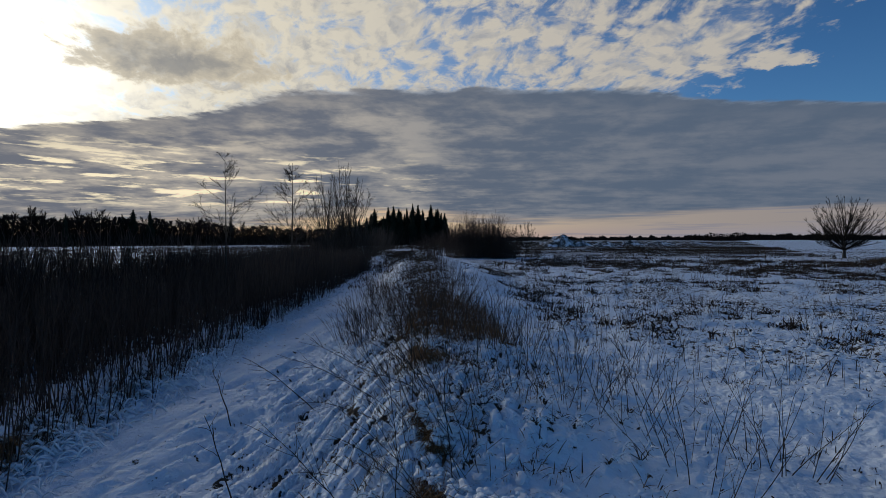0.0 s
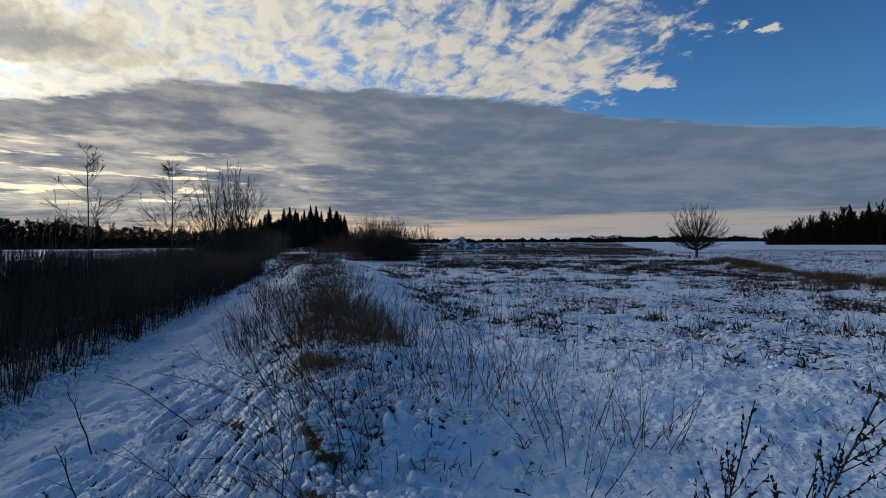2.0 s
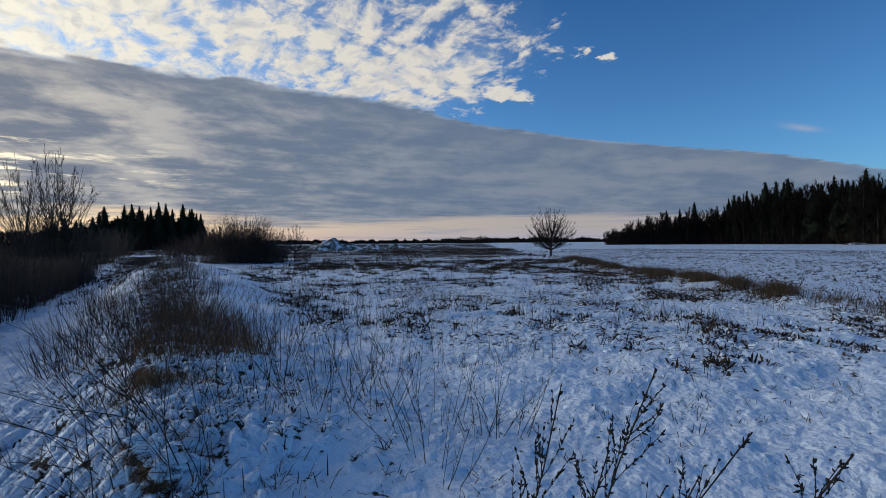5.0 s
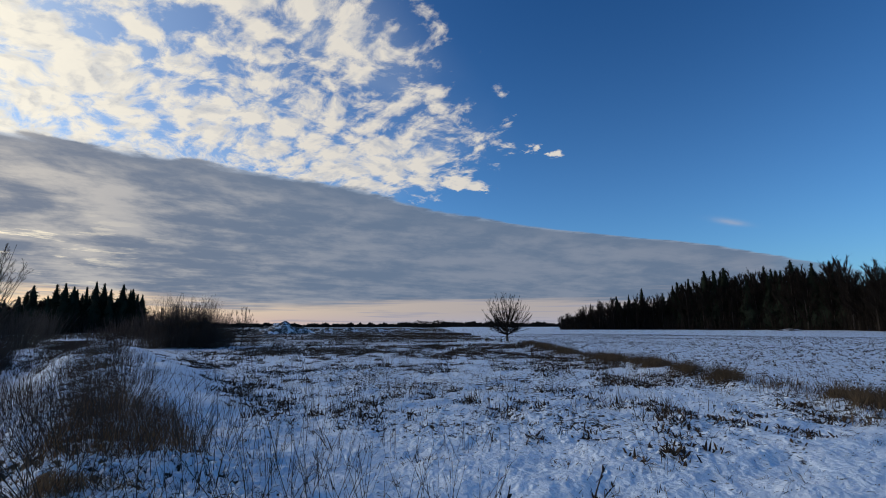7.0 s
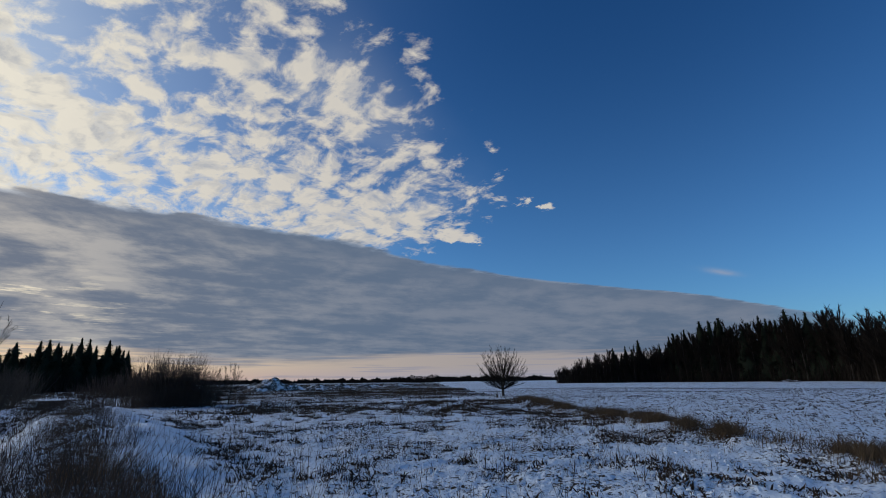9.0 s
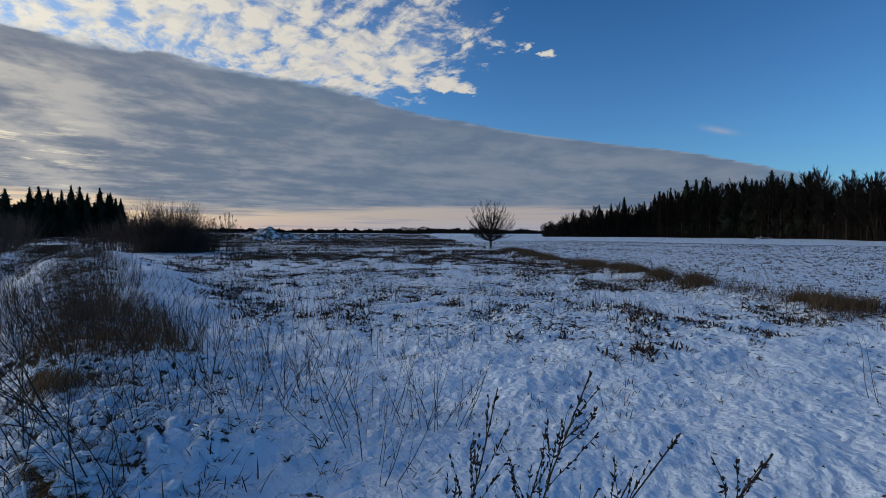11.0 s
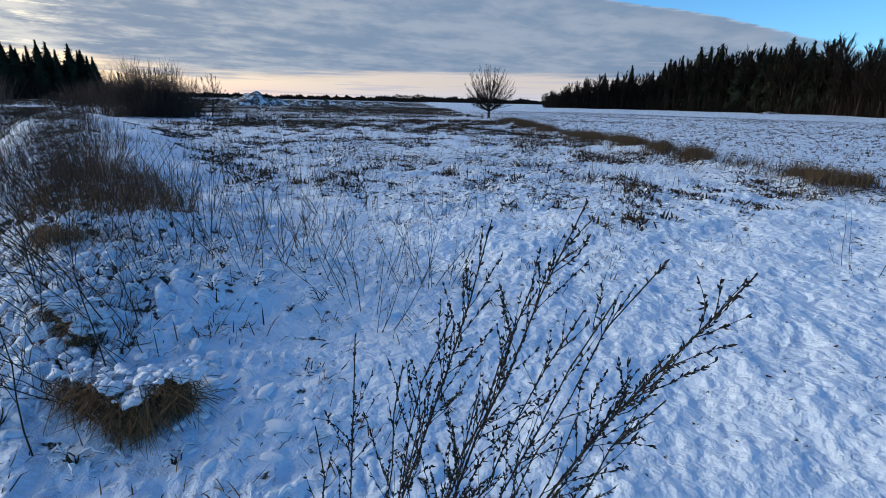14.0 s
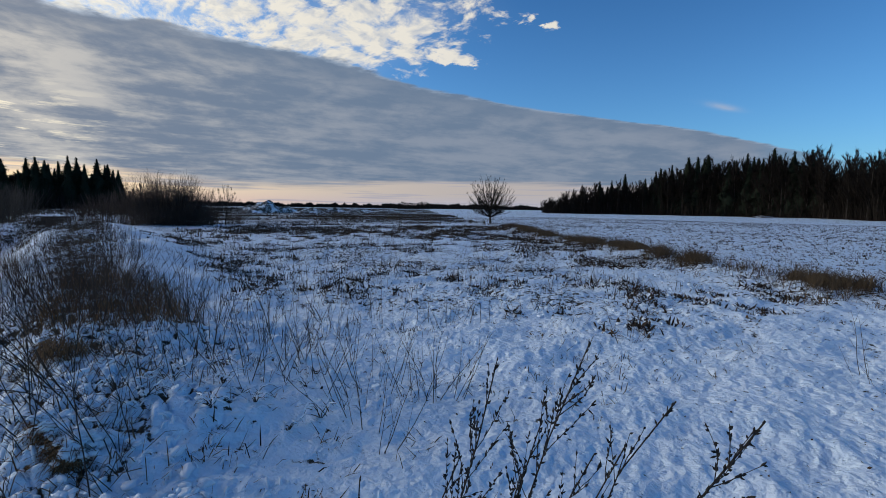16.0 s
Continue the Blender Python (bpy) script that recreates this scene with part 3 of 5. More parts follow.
def spruce_meshes(h, w, gaps=0.12):
    """A spruce: whorls of drooping boughs, each with its fringe of hanging twigs."""
    T = grow(np.zeros((1, 3)), np.array([[0, 0, 1.0]]), np.array([h]), 6, 0.006, 0.1)
    trunk = tubes(T, radii(T, h * 0.011, 0.02), 6)
    whorls = int(h * 2.1)
    f = np.repeat(np.linspace(0.10, 0.985, whorls) ** 0.92, 9)
    n = len(f)
    f = f + rng.normal(0, 0.006, n)
    a = rng.uniform(0, 2 * np.pi, n)
    lobes = 1 + 0.20 * np.sin(a * 2 + f * 17) + 0.16 * np.sin(a * 3 - f * 31)
    reach = w / 2 * np.clip(1.02 - f, 0.02, 1) ** 0.80 * rng.uniform(0.62, 1.10, n) * lobes + 0.15
    reach *= np.where(rng.random(n) < gaps, 0.5, 1.0)
    base = np.stack([0 * f, 0 * f, f * h], 1)
    way = np.stack([np.sin(a), np.cos(a), 0.10 - 0.55 * (1 - f) + rng.normal(0, 0.10, n) + 0.7 * (f > 0.93)], 1)
    bl = blades(base, way, reach, np.clip(reach * 0.34, 0.12, 0.9), rng.uniform(0.0, 0.25, n))
    m = n * 3
    pick = rng.integers(0, n, m)
    g = rng.uniform(0.25, 1.0, m)[:, None]
    b2 = base[pick] + way[pick] / np.linalg.norm(way[pick], axis=1, keepdims=True) * reach[pick][:, None] * g
    w2 = way[pick] * 0.6 + rng.normal(0, 0.55, (m, 3)) + np.array([0, 0, -0.45])
    b2l = blades(b2, w2, reach[pick] * 0.24 + 0.16, np.clip(reach[pick] * 0.16, 0.10, 0.36), np.full(m, 0.3))
    # the dense inside of the crown
    g = np.linspace(0.08, 1.0, 22)[:, None]
    c = np.arange(11)[None] * 2 * np.pi / 11
    core = w / 2 * np.clip(1.01 - g, 0.005, 1) ** 0.82 * 0.66 * (1 + 0.20 * np.sin(c * 2 + g * 17) + 0.16 * np.sin(c * 3 - g * 31)) * rng.uniform(0.70, 1.15, (22, 11))
    cv = np.stack([np.sin(c) * core, np.cos(c) * core, g * h + 0 * c - 0.12 * core], -1).reshape(-1, 3)
    i, j = np.arange(21)[:, None] * 11, np.arange(11)[None]
    cq = np.stack([i + j, i + (j + 1) % 11, i + 11 + (j + 1) % 11, i + 11 + j], -1).reshape(-1, 4)
    v = np.concatenate([bl[0], b2l[0], cv])
    o = len(bl[0])
    faces = [np.concatenate([bl[1][0], b2l[1][0] + o, cq + o + len(b2l[0])]), np.concatenate([bl[1][1], b2l[1][1] + o])]
    return mesh_of(*trunk, True), mesh_of(v, faces)


def polar(az, d):
    return d * math.sin(radians(az)), d * math.cos(radians(az))


def ground_z(x, y):
    return float(height(np.array([x]), np.array([y]))[0])


def forest_kinds():
    bare = [far_tree_mesh(12, 5.0, 0.15) for _ in range(3)] + [far_tree_mesh(9, 5.5, 0.13, 0.08) for _ in range(2)]
    tall = [spruce_meshes(20, 10.5), spruce_meshes(20, 9.0), spruce_meshes(20, 11.5, 0.2), spruce_meshes(20, 8.6)]
    first = []
    for n, (h, meshes) in enumerate(zip((12, 12, 12, 9, 9), bare)):
        ob = bare_tree("forest_tree", "bare dark deciduous tree at the forest edge", (0, 0, -60), meshes, group="trees of the forests")
        first.append((h, ob, False))
    for meshes in tall:
        ob = thing("spruce", "tall dark green spruce in the forest", "tree", "trees of the forests", place=(0, 0, -60))
        part("trunk", meshes[0], BARK, ob)
        part("crown", meshes[1], NEEDLE, ob)
        first.append((20, ob, True))
    return first


KINDS = forest_kinds()
USED = set()


def plant(kind, x, y, h):
    own, ob, _ = KINDS[kind]
    s = h / own
    fat = s * rng.uniform(0.8, 1.1)
    m = Matrix.LocRotScale((x, y, ground_z(x, y) - 0.1), Euler((0, 0, rng.uniform(0, 6.28))), (fat, fat, s))
    if kind in USED:
        copy_thing(ob, m @ Matrix.Diagonal((*(1 / c for c in ob.scale), 1)))
    else:
        USED.add(kind)
        ob.matrix_basis = m


def right_forest():
    edge = ([46.8, 57, 67, 73, 78, 90, 112], [205, 215, 205, 185, 155, 130, 120])
    tops = ([46.8, 49, 51.8, 55.4, 57.2, 60, 62.7, 67.3, 72.6, 75.2, 78, 90, 112], [1.3, 2.0, 3.0, 4.2, 3.9, 5.1, 5.9, 6.6, 6.3, 5.5, 5.3, 5.2, 5.0])
    az = 46.9
    while az < 110:
        d0 = float(np.interp(az, *edge))
        top = float(np.interp(az, *tops))
        for row in range(2):
            a = az + rng.uniform(-0.35, 0.35)
            d = d0 + row * 7 + rng.uniform(0, 5)
            full = d * math.tan(radians(top)) + 1.65
            x, y = polar(a, d)
            spruces = row == 1 and (53.0 < a < 56.2 or (a > 58.1 and rng.random() < (0.62 if a < 73 else 0.18)))
            if spruces:
                plant(rng.integers(5, 9), x, y, full * rng.uniform(0.72, 1.0))
            else:
                plant(rng.integers(0, 5), x, y, full * rng.uniform(0.66, 0.82) if 53 < a < 72.5 else full * rng.uniform(0.78, 0.92))
        az += (0.55 if az < 80 else 1.6)
    # the spruces that stand out over the leafless trees
    az = 58.0
    while az < 73.2:
        d = float(np.interp(az, *edge)) + rng.uniform(3, 8)
        x, y = polar(az, d)
        plant(rng.integers(5, 9), x, y, (d * math.tan(radians(float(np.interp(az, *tops)))) + 1.65) * rng.uniform(0.74, 1.03))
        az += rng.uniform(0.55, 1.25)


def left_forest():
    tops = ([-100, -60, -43, -39, -33, -28, -22, -15, -11], [3.0, 2.9, 2.6, 2.85, 2.55, 2.3, 1.75, 1.45, 1.4])
    az = -96.0
    while az < -10.5:
        d0 = 225 + 10 * math.sin(az)
        for row in range(2):
            a, d = az + rng.uniform(-0.3, 0.3), d0 + row * 9 + rng.uniform(0, 5)
            full = d * math.tan(radians(float(np.interp(a, *tops)))) + 1.9
            x, y = polar(a, d)
            tall = rng.random() < 0.06
            plant(rng.integers(5, 9) if tall else rng.integers(0, 5), x, y, full * (rng.uniform(0.9, 1.25) if tall else rng.uniform(0.62, 1.08)))
        az += (0.85 if az > -50 else 2.0)
    # the dark spruce grove where the track ends
    for n in range(21):
        a = -12.6 + n * 0.64
        top = float(np.interp(a, [-12.6, -10.0, -8.5, -5.5, -3.4, -1.8, 0.0, 0.8], [2.2, 3.4, 3.9, 4.2, 4.55, 4.2, 4.0, 2.9]))
        for row in range(2):
            d = 165 + row * 8 + rng.uniform(0, 6)
            x, y = polar(a + rng.uniform(-0.25, 0.25), d)
            plant(rng.integers(5, 9), x, y, (d * math.tan(radians(top)) + 1.65) * (rng.uniform(0.78, 1.06) if row == 0 else rng.uniform(0.66, 0.86)))
    for n in range(12):
        x, y = polar(0.6 + n * 0.5, 120 + rng.uniform(0, 10))
        plant(rng.integers(3, 5), x, y, 6.0 * rng.uniform(0.7, 1.05) * (1 - 0.045 * n))


right_forest()
left_forest()


def undergrowth(name, label, az0, az1, edge, tall, n):
    """The brush under and between the trunks of a forest, as one object."""
    az = rng.uniform(az0, az1, n)
    d = np.interp(az, *edge) + rng.uniform(-1.5, 16, n)
    a = np.radians(az)
    base = on_ground(d * np.sin(a), d * np.cos(a), -0.1)
    way = np.stack([rng.normal(0, 0.16, n), rng.normal(0, 0.16, n), np.ones(n)], 1)
    h = np.interp(az, *tall) * rng.uniform(0.35, 1.0, n) ** 1.2
    v, f = blades(base, way, h, rng.uniform(0.08, 0.22, n), np.zeros(n))
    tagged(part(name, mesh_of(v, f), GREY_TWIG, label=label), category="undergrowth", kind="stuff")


def deep_wood(name, label, az0, az1, edge, tops, n, share=0.86, wide=1.0):
    """The trees behind the first rows, which merge into one dark mass of trunks and twigs."""
    az = rng.uniform(az0, az1, n)
    d = np.interp(az, *edge) + rng.uniform(6, 26, n)
    a = np.radians(az)
    full = d * np.tan(np.radians(np.interp(az, *tops))) + 1.65
    full = full * (0.96 + 0.15 * value_noise(az * 1.6, az * 0 + 2.5, 25) + 0.13 * value_noise(az * 4.5, az * 0 + 7.5, 26))
    lift = rng.uniform(0, 0.93, n) ** 1.2
    base = np.stack([d * np.sin(a), d * np.cos(a), full * lift * share], -1)
    way = np.stack([rng.normal(0, 0.55, n), rng.normal(0, 0.55, n), np.ones(n)], 1)
    length = np.minimum(full * (1 - lift) * share * 0.9 + 0.4, full * rng.uniform(0.06, 0.17, n))
    v, f = blades(base, way, length, rng.uniform(0.12, 0.34, n) * wide, np.zeros(n))
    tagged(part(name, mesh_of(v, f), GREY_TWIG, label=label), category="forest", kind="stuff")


RIGHT_EDGE = ([46.8, 57, 67, 73, 78, 90, 112], [203, 213, 203, 183, 153, 128, 118])
RIGHT_TOPS = ([46.8, 49, 51.8, 55.4, 57.2, 60, 62.7, 67.3, 72.6, 75.2, 78, 90, 112], [1.3, 2.0, 3.0, 3.6, 3.6, 4.6, 5.3, 5.9, 5.7, 5.3, 5.2, 5.0, 4.8])
undergrowth("forest_undergrowth", "dark bare saplings and brush under the forest edge", 46.8, 112, RIGHT_EDGE, ([46, 50, 56, 62, 112], [4.0, 6, 8, 9, 9]), 9000)
deep_wood("deep_forest", "dark mass of trees deeper in the forest", 47, 112, RIGHT_EDGE, RIGHT_TOPS, 46000, 0.72, 1.4)
undergrowth("far_undergrowth", "dark bare brush under the far forest edge", -96, -10, ([-96, -10], [222, 222]), ([-96, -33, -15, -10], [7.5, 7, 4.2, 4.0]), 24000)
deep_wood("deep_far_forest", "dark mass of trees in the far forest", -96, -10, ([-96, -10], [222, 222]), ([-100, -60, -43, -39, -33, -28, -22, -15, -10], [2.9, 2.8, 2.55, 2.8, 2.45, 2.2, 1.7, 1.4, 1.4]), 44000, 0.95, 2.2)
undergrowth("grove_undergrowth", "dark brush beneath the spruce grove", -13, 6.5, ([-13, 0.5, 1.0, 6.5], [162, 162, 122, 118]), ([-13, -1, 1, 6.5], [7, 7, 4.5, 2.5]), 5000)
deep_wood("deep_grove", "dark mass of trees within the spruce grove", -12.8, 0.6, ([-13, 1], [164, 164]), ([-12.8, -10, -8.5, -5.5, -3.4, -1.8, 0.0, 0.8], [1.6, 2.6, 3.2, 3.6, 3.8, 3.6, 3.2, 1.8]), 11000, 0.78, 1.6)

deep_wood("far_copse", "small dark copse far across the meadow", 29.2, 33.3, ([29, 34], [480, 480]), ([29.2, 29.8, 31.0, 31.3, 32.6, 33.3], [0.5, 0.85, 0.75, 0.6, 0.85, 0.6]), 1800, 0.95, 2.2)


def dome_tree(h, w, stub, n, r, low=0.2, twigs=9, fine=5, thin=0.007, lean=(0.0, 0.0)):
    """A tree that forks low: limbs rise in curves and end on one rounded dome of twigs."""
    T = grow(np.zeros((1, 3)), np.array([[0.02, 0.0, 1.0]]), np.array([h * 0.55]), 9, 0.03, 0.1)
    i = np.arange(n)
    a = i * 2.39996 + rng.normal(0, 0.25, n)
    top = ((i + 0.5) / n) ** 0.6 * np.radians(128)
    rim = rng.uniform(0.86, 1.06, n)
    mid = h * (0.46 + low / 2)
    end = np.stack([np.sin(a) * np.sin(top) * w / 2 * rim + lean[0], np.cos(a) * np.sin(top) * w / 2 * rim + lean[1], mid + np.cos(top) * (h - mid) * rim], 1)
    at = np.clip(np.round((stub + (h * 0.5 - stub) * rng.random(n) * np.cos(top).clip(0, 1)) / (h * 0.55) * 8), 1, 8).astype(int)
    start = T[0, at]
    knee = start + (end - start) * np.stack([0.60 + 0 * top, 0.60 + 0 * top, 0.36 + 0.30 * ramp(top, 1.2, 2.0)], 1)
    f = np.linspace(0, 1, 8)[None, :, None]
    A = start[:, None] * (1 - f) ** 2 + knee[:, None] * 2 * f * (1 - f) + end[:, None] * f ** 2
    A[:, 1:] += rng.normal(0, 0.012 * h / 5, (n, 7, 3))
    B, _ = fork(A, twigs, 0.22, 0.97, 30, 0.24, 5, 0.09, 0.10, 0.55)
    C, _ = fork(B, fine, 0.15, 0.97, 32, 0.50, 4, 0.12, 0.07)
    bits = [tubes(A, radii(A, r * 0.22, thin * 0.9), 5), tubes(B, radii(B, thin * 1.2, thin * 0.8), 3), tubes(C, radii(C, thin * 0.8, thin * 0.5), 3)]
    return mesh_of(*tubes(T, radii(T, r, r * 0.35), 10), True), mesh_of(*joined(*bits), True)


def single_trees():
    x, y = 33.8, 39.3
    lone = dome_tree(5.35, 5.3, 0.9, 90, 0.13, 0.16, 11, 5, 0.0082)
    bare_tree("field_tree", "bare round-crowned tree standing alone in the snow", (x, y, ground_z(x, y) - 0.05), lone, 20)
    b1 = tree_mesh(4.05, 1.0, 22, 6, 3, 0.026, 0.36, 46, 0.035, 0.0038, share=0.34, wig=0.016, high=0.95, taper=0.85)
    bare_tree("young_birch", "young bare birch with slender dark trunk", (-5.2, 11.1, ground_z(-5.2, 11.1) - 0.05), b1, twig=TWIG)
    b2 = tree_mesh(5.15, 1.1, 34, 8, 4, 0.042, 0.24, 50, 0.03, 0.0052, share=0.37, wig=0.014, high=0.96, taper=0.85)
    bare_tree("young_birch", "young bare birch with fine spreading twigs", (-6.2, 19.0, ground_z(-6.2, 19.0) - 0.05), b2, twig=TWIG)
    for x, y, h, n in ((-7.6, 30, 6.6, 1), (-6.6, 31, 7.0, 2), (-5.9, 30.5, 6.4, 3)):
        me = dome_tree(h, 3.0, 1.2, 24, 0.085, 0.35, 10, 5, 0.0078)
        bare_tree("willow_tree", "slender bare willow with upright branches", (x, y, ground_z(x, y) - 0.05), me, turn=60 * n, group="willows beside the track", twig=TWIG)
    x, y = 7.8, 44
    me = dome_tree(3.6, 2.6, 0.9, 30, 0.06, 0.25, 9, 5, 0.0088)
    bare_tree("small_tree", "small bare tree beside the thicket", (x, y, ground_z(x, y) - 0.05), me, twig=TWIG)


single_trees()


# ---- shrubs ----
def shrub_mesh(n, h, width, lean=0.25, twigs=3, r=0.006, k=5, up=0.08, wig=0.07, share=0.4):
    """Many stems from one stool: gives one mesh of stems and twigs."""
    a, s = rng.uniform(0, 2 * np.pi, n), rng.uniform(0, 1, n) ** 0.6
    start = np.stack([np.sin(a) * s * width, np.cos(a) * s * width, 0 * a - 0.05], 1)
    way = np.stack([np.sin(a) * s * lean, np.cos(a) * s * lean, np.ones(n)], 1) + rng.normal(0, 0.10, (n, 3))
    S = grow(start, way, h * rng.uniform(0.55, 1.08, n), k, wig, up)
    bits = [tubes(S, radii(S, r * rng.uniform(0.7, 1.3, n), r * 0.35), 3)]
    if twigs:
        B, _ = fork(S, twigs, 0.3, 0.98, 26, share, 3, 0.09, up)
        bits.append(tubes(B, radii(B, r * 0.5, r * 0.25), 3))
    return mesh_of(*joined(*bits), True)


def shrub(name, label, meshes, place, turn=0.0, size=1.0, mat=None, group=""):
    ob = thing(name, label, "shrub", group, place=place, turn=turn, size=size)
    tagged(part("brush", meshes, mat or OSIER, ob), kind="stuff")
    return ob


def scatter_shrubs(name, label, kinds, spots, mat, group):
    """Shrubs at spots of x, y, size: each kind is built once and copied."""
    first = {}
    for x, y, s in spots:
        n = int(rng.integers(0, len(kinds)))
        z, turn = ground_z(x, y), rng.uniform(0, 360)
        if n not in first:
            first[n] = shrub(name, label, kinds[n], (x, y, z), turn, s, mat, group)
        else:
            copy_thing(first[n], Matrix.LocRotScale((x, y, z), Euler((0, 0, radians(turn))), (1, 1, 1)) @ Matrix.Scale(s / first[n].scale[0], 4))


def cane_meshes(n, h, r, twigs, lean=0.08, wig=0.06, share=0.35, up=0.06):
    """Single stems with their twigs, to be set out one by one."""
    out = []
    for _ in range(n):
        S = grow(np.zeros((1, 3)), np.array([[lean, 0, 1.0]]), np.array([h]), 8, wig, up)
        bits = [tubes(S, radii(S, r, r * 0.35), 5)]
        if twigs:
            B, _ = fork(S, twigs, 0.25, 0.95, 30, share, 5, 0.09, 0.06, 0.5)
            bits.append(tubes(B, radii(B, r * 0.55, r * 0.25), 3))
        out.append(mesh_of(*joined(*bits), True))
    return out


def clump(name, label, place, canes, n, width, lean, mat, category="shrub", group="", low=0.55, side=(0.0, 0.0)):
    """A plant of n stems, each a part of its own, on one foot."""
    ob = thing(name, label, category, group, place=(place[0], place[1], ground_z(*place) - 0.03))
    for _ in range(n):
        a, s = rng.uniform(0, 6.283), rng.random() ** 0.6
        px, py = math.sin(a) * s * width, math.cos(a) * s * width
        tip = Vector((math.sin(a) * s * lean + side[0] + rng.normal(0, 0.09), math.cos(a) * s * lean + side[1] + rng.normal(0, 0.09), 1.0))
        turn = tip.to_track_quat("Z", "Y") @ Euler((0, 0, rng.uniform(0, 6.283))).to_quaternion()
        k = rng.uniform(low, 1.1)
        dz = ground_z(place[0] + px, place[1] + py) - ground_z(*place)
        part("stem", canes[int(rng.integers(0, len(canes)))], mat, ob, m=Matrix.LocRotScale((px, py, dz), turn, (k, k, k)))
    return ob


def left_hedge():
    near = [shrub_mesh(76, 1.2, 0.60, 0.14, 2, 0.0065) for _ in range(4)]
    spots = []
    rods = cane_meshes(6, 1.1, 0.0058, 4, 0.05, 0.05, 0.3)
    for n in range(11):
        y = 1.9 + n * 0.62
        clump("osier_shrub", "bare brown osier shrub at the edge of the track", (track_line(y) - 1.02 - rng.uniform(0, 0.2), y), rods, 32, 0.40, 0.22, OSIER, group="osier hedge along the track", low=0.5)
    y = 1.2
    while y < 30:
        for off in (1.0, 1.65, 2.4, 3.2):
            if off == 1.0 and y < 8.8:
                continue
            spots.append((track_line(y) - off - rng.uniform(0, 0.35), y + rng.uniform(-0.3, 0.3), rng.uniform(0.85, 1.12)))
        y += 0.85
    scatter_shrubs("osier_shrub", "dense dark brown bare osier shrub beside the snowy track", near, spots, OSIER, "osier hedge along the track")
    far = [shrub_mesh(110, 1.62, 0.85, 0.18, 3, 0.009) for _ in range(3)]
    spots = []
    y = 1.5
    while y < 46:
        for off in (4.0, 5.2, 6.4):
            spots.append((track_line(y) - off - rng.uniform(0, 0.6), y + rng.uniform(-0.4, 0.4), rng.uniform(0.85, 1.12) * (1.25 if y < 13 else 1.1)))
        y += 1.15 + 0.02 * y
    scatter_shrubs("willow_shrub", "dense dark bare willow shrub in the ditch", far, spots, OSIER, "willow shrubs in the ditch")
    big = [shrub_mesh(70, 3.0, 0.8, 0.45, 4, 0.016, share=0.35) for _ in range(2)]
    spots = [(track_line(y) - off, y, s) for y, off, s in ((27, 2.6, 0.8), (31, 2.2, 0.9), (33, 4.0, 1.0), (37, 2.6, 1.0), (40, 4.2, 1.05), (44, 2.5, 1.0), (50, 2.6, 1.1), (56, 2.4, 1.1), (64, 2.2, 1.2))]
    scatter_shrubs("willow_bush", "tall dark many-stemmed willow bush", big, spots, TWIG, "willow bushes by the track")


def berm_shrubs():
    canes = cane_meshes(7, 0.80, 0.0034, 5, 0.10, 0.07)
    for n in range(13):
        y = 5.0 + n * 0.27
        clump("berm_shrub", "thin reddish-brown bare shrub on the snowy berm", (berm_line(y) + rng.uniform(-0.22, 0.42), y), canes, 17, 0.42, 0.72, OSIER, group="shrubs on the berm", low=0.35)
    kinds = [shrub_mesh(46, 0.55, 0.45, 0.5, 3, 0.0036, wig=0.10) for _ in range(3)]
    spots = [(berm_line(y) + rng.uniform(-1.1, 1.0), y, rng.uniform(0.55, 1.05)) for y in np.arange(8.6, 24, 0.48)]
    spots += [(berm_line(y) - off, y, s) for y, off, s in ((6.2, 0.7, 0.8), (7.0, 0.95, 0.9), (7.8, 0.7, 1.0), (8.6, 1.1, 1.0), (9.4, 0.8, 1.0), (10.4, 1.2, 1.1), (11.6, 0.9, 1.0), (12.8, 1.3, 1.1))]
    scatter_shrubs("low_shrub", "low bare brown shrub farther along the berm", kinds, spots, OSIER, "low shrubs along the berm")


def thicket():
    kinds = [shrub_mesh(120, 3.6, 1.1, 0.42, 6, 0.013, share=0.34, wig=0.06) for _ in range(3)]
    low = [shrub_mesh(110, 2.0, 1.0, 0.45, 5, 0.011, share=0.40, wig=0.09) for _ in range(2)]
    spots = [(1.2, 43, 0.80), (2.3, 44, 1.02), (3.3, 43.4, 1.12), (4.3, 44.2, 1.10), (5.3, 43.5, 0.86), (0.2, 46, 0.72), (3.8, 46, 0.95), (6.3, 45, 0.74), (5.2, 46.5, 0.86), (2.0, 46, 0.9), (-0.8, 47, 0.66)]
    scatter_shrubs("thicket_bush", "tall bare brown thicket of upright willow stems", kinds, spots, OSIER, "thicket in the meadow")
    spots = [(1.6, 41.6, 0.75), (3.0, 41.8, 0.85), (4.4, 42.0, 0.85), (5.8, 42.6, 0.8), (7.0, 45.2, 0.7), (8.8, 46.5, 0.55), (-1.6, 47.5, 0.85), (-2.6, 49, 0.85), (9.8, 48, 0.45)]
    scatter_shrubs("low_bush", "low bare brown bush beneath the thicket", low, spots, OSIER, "low bushes round the thicket")


left_hedge()
berm_shrubs()
thicket()


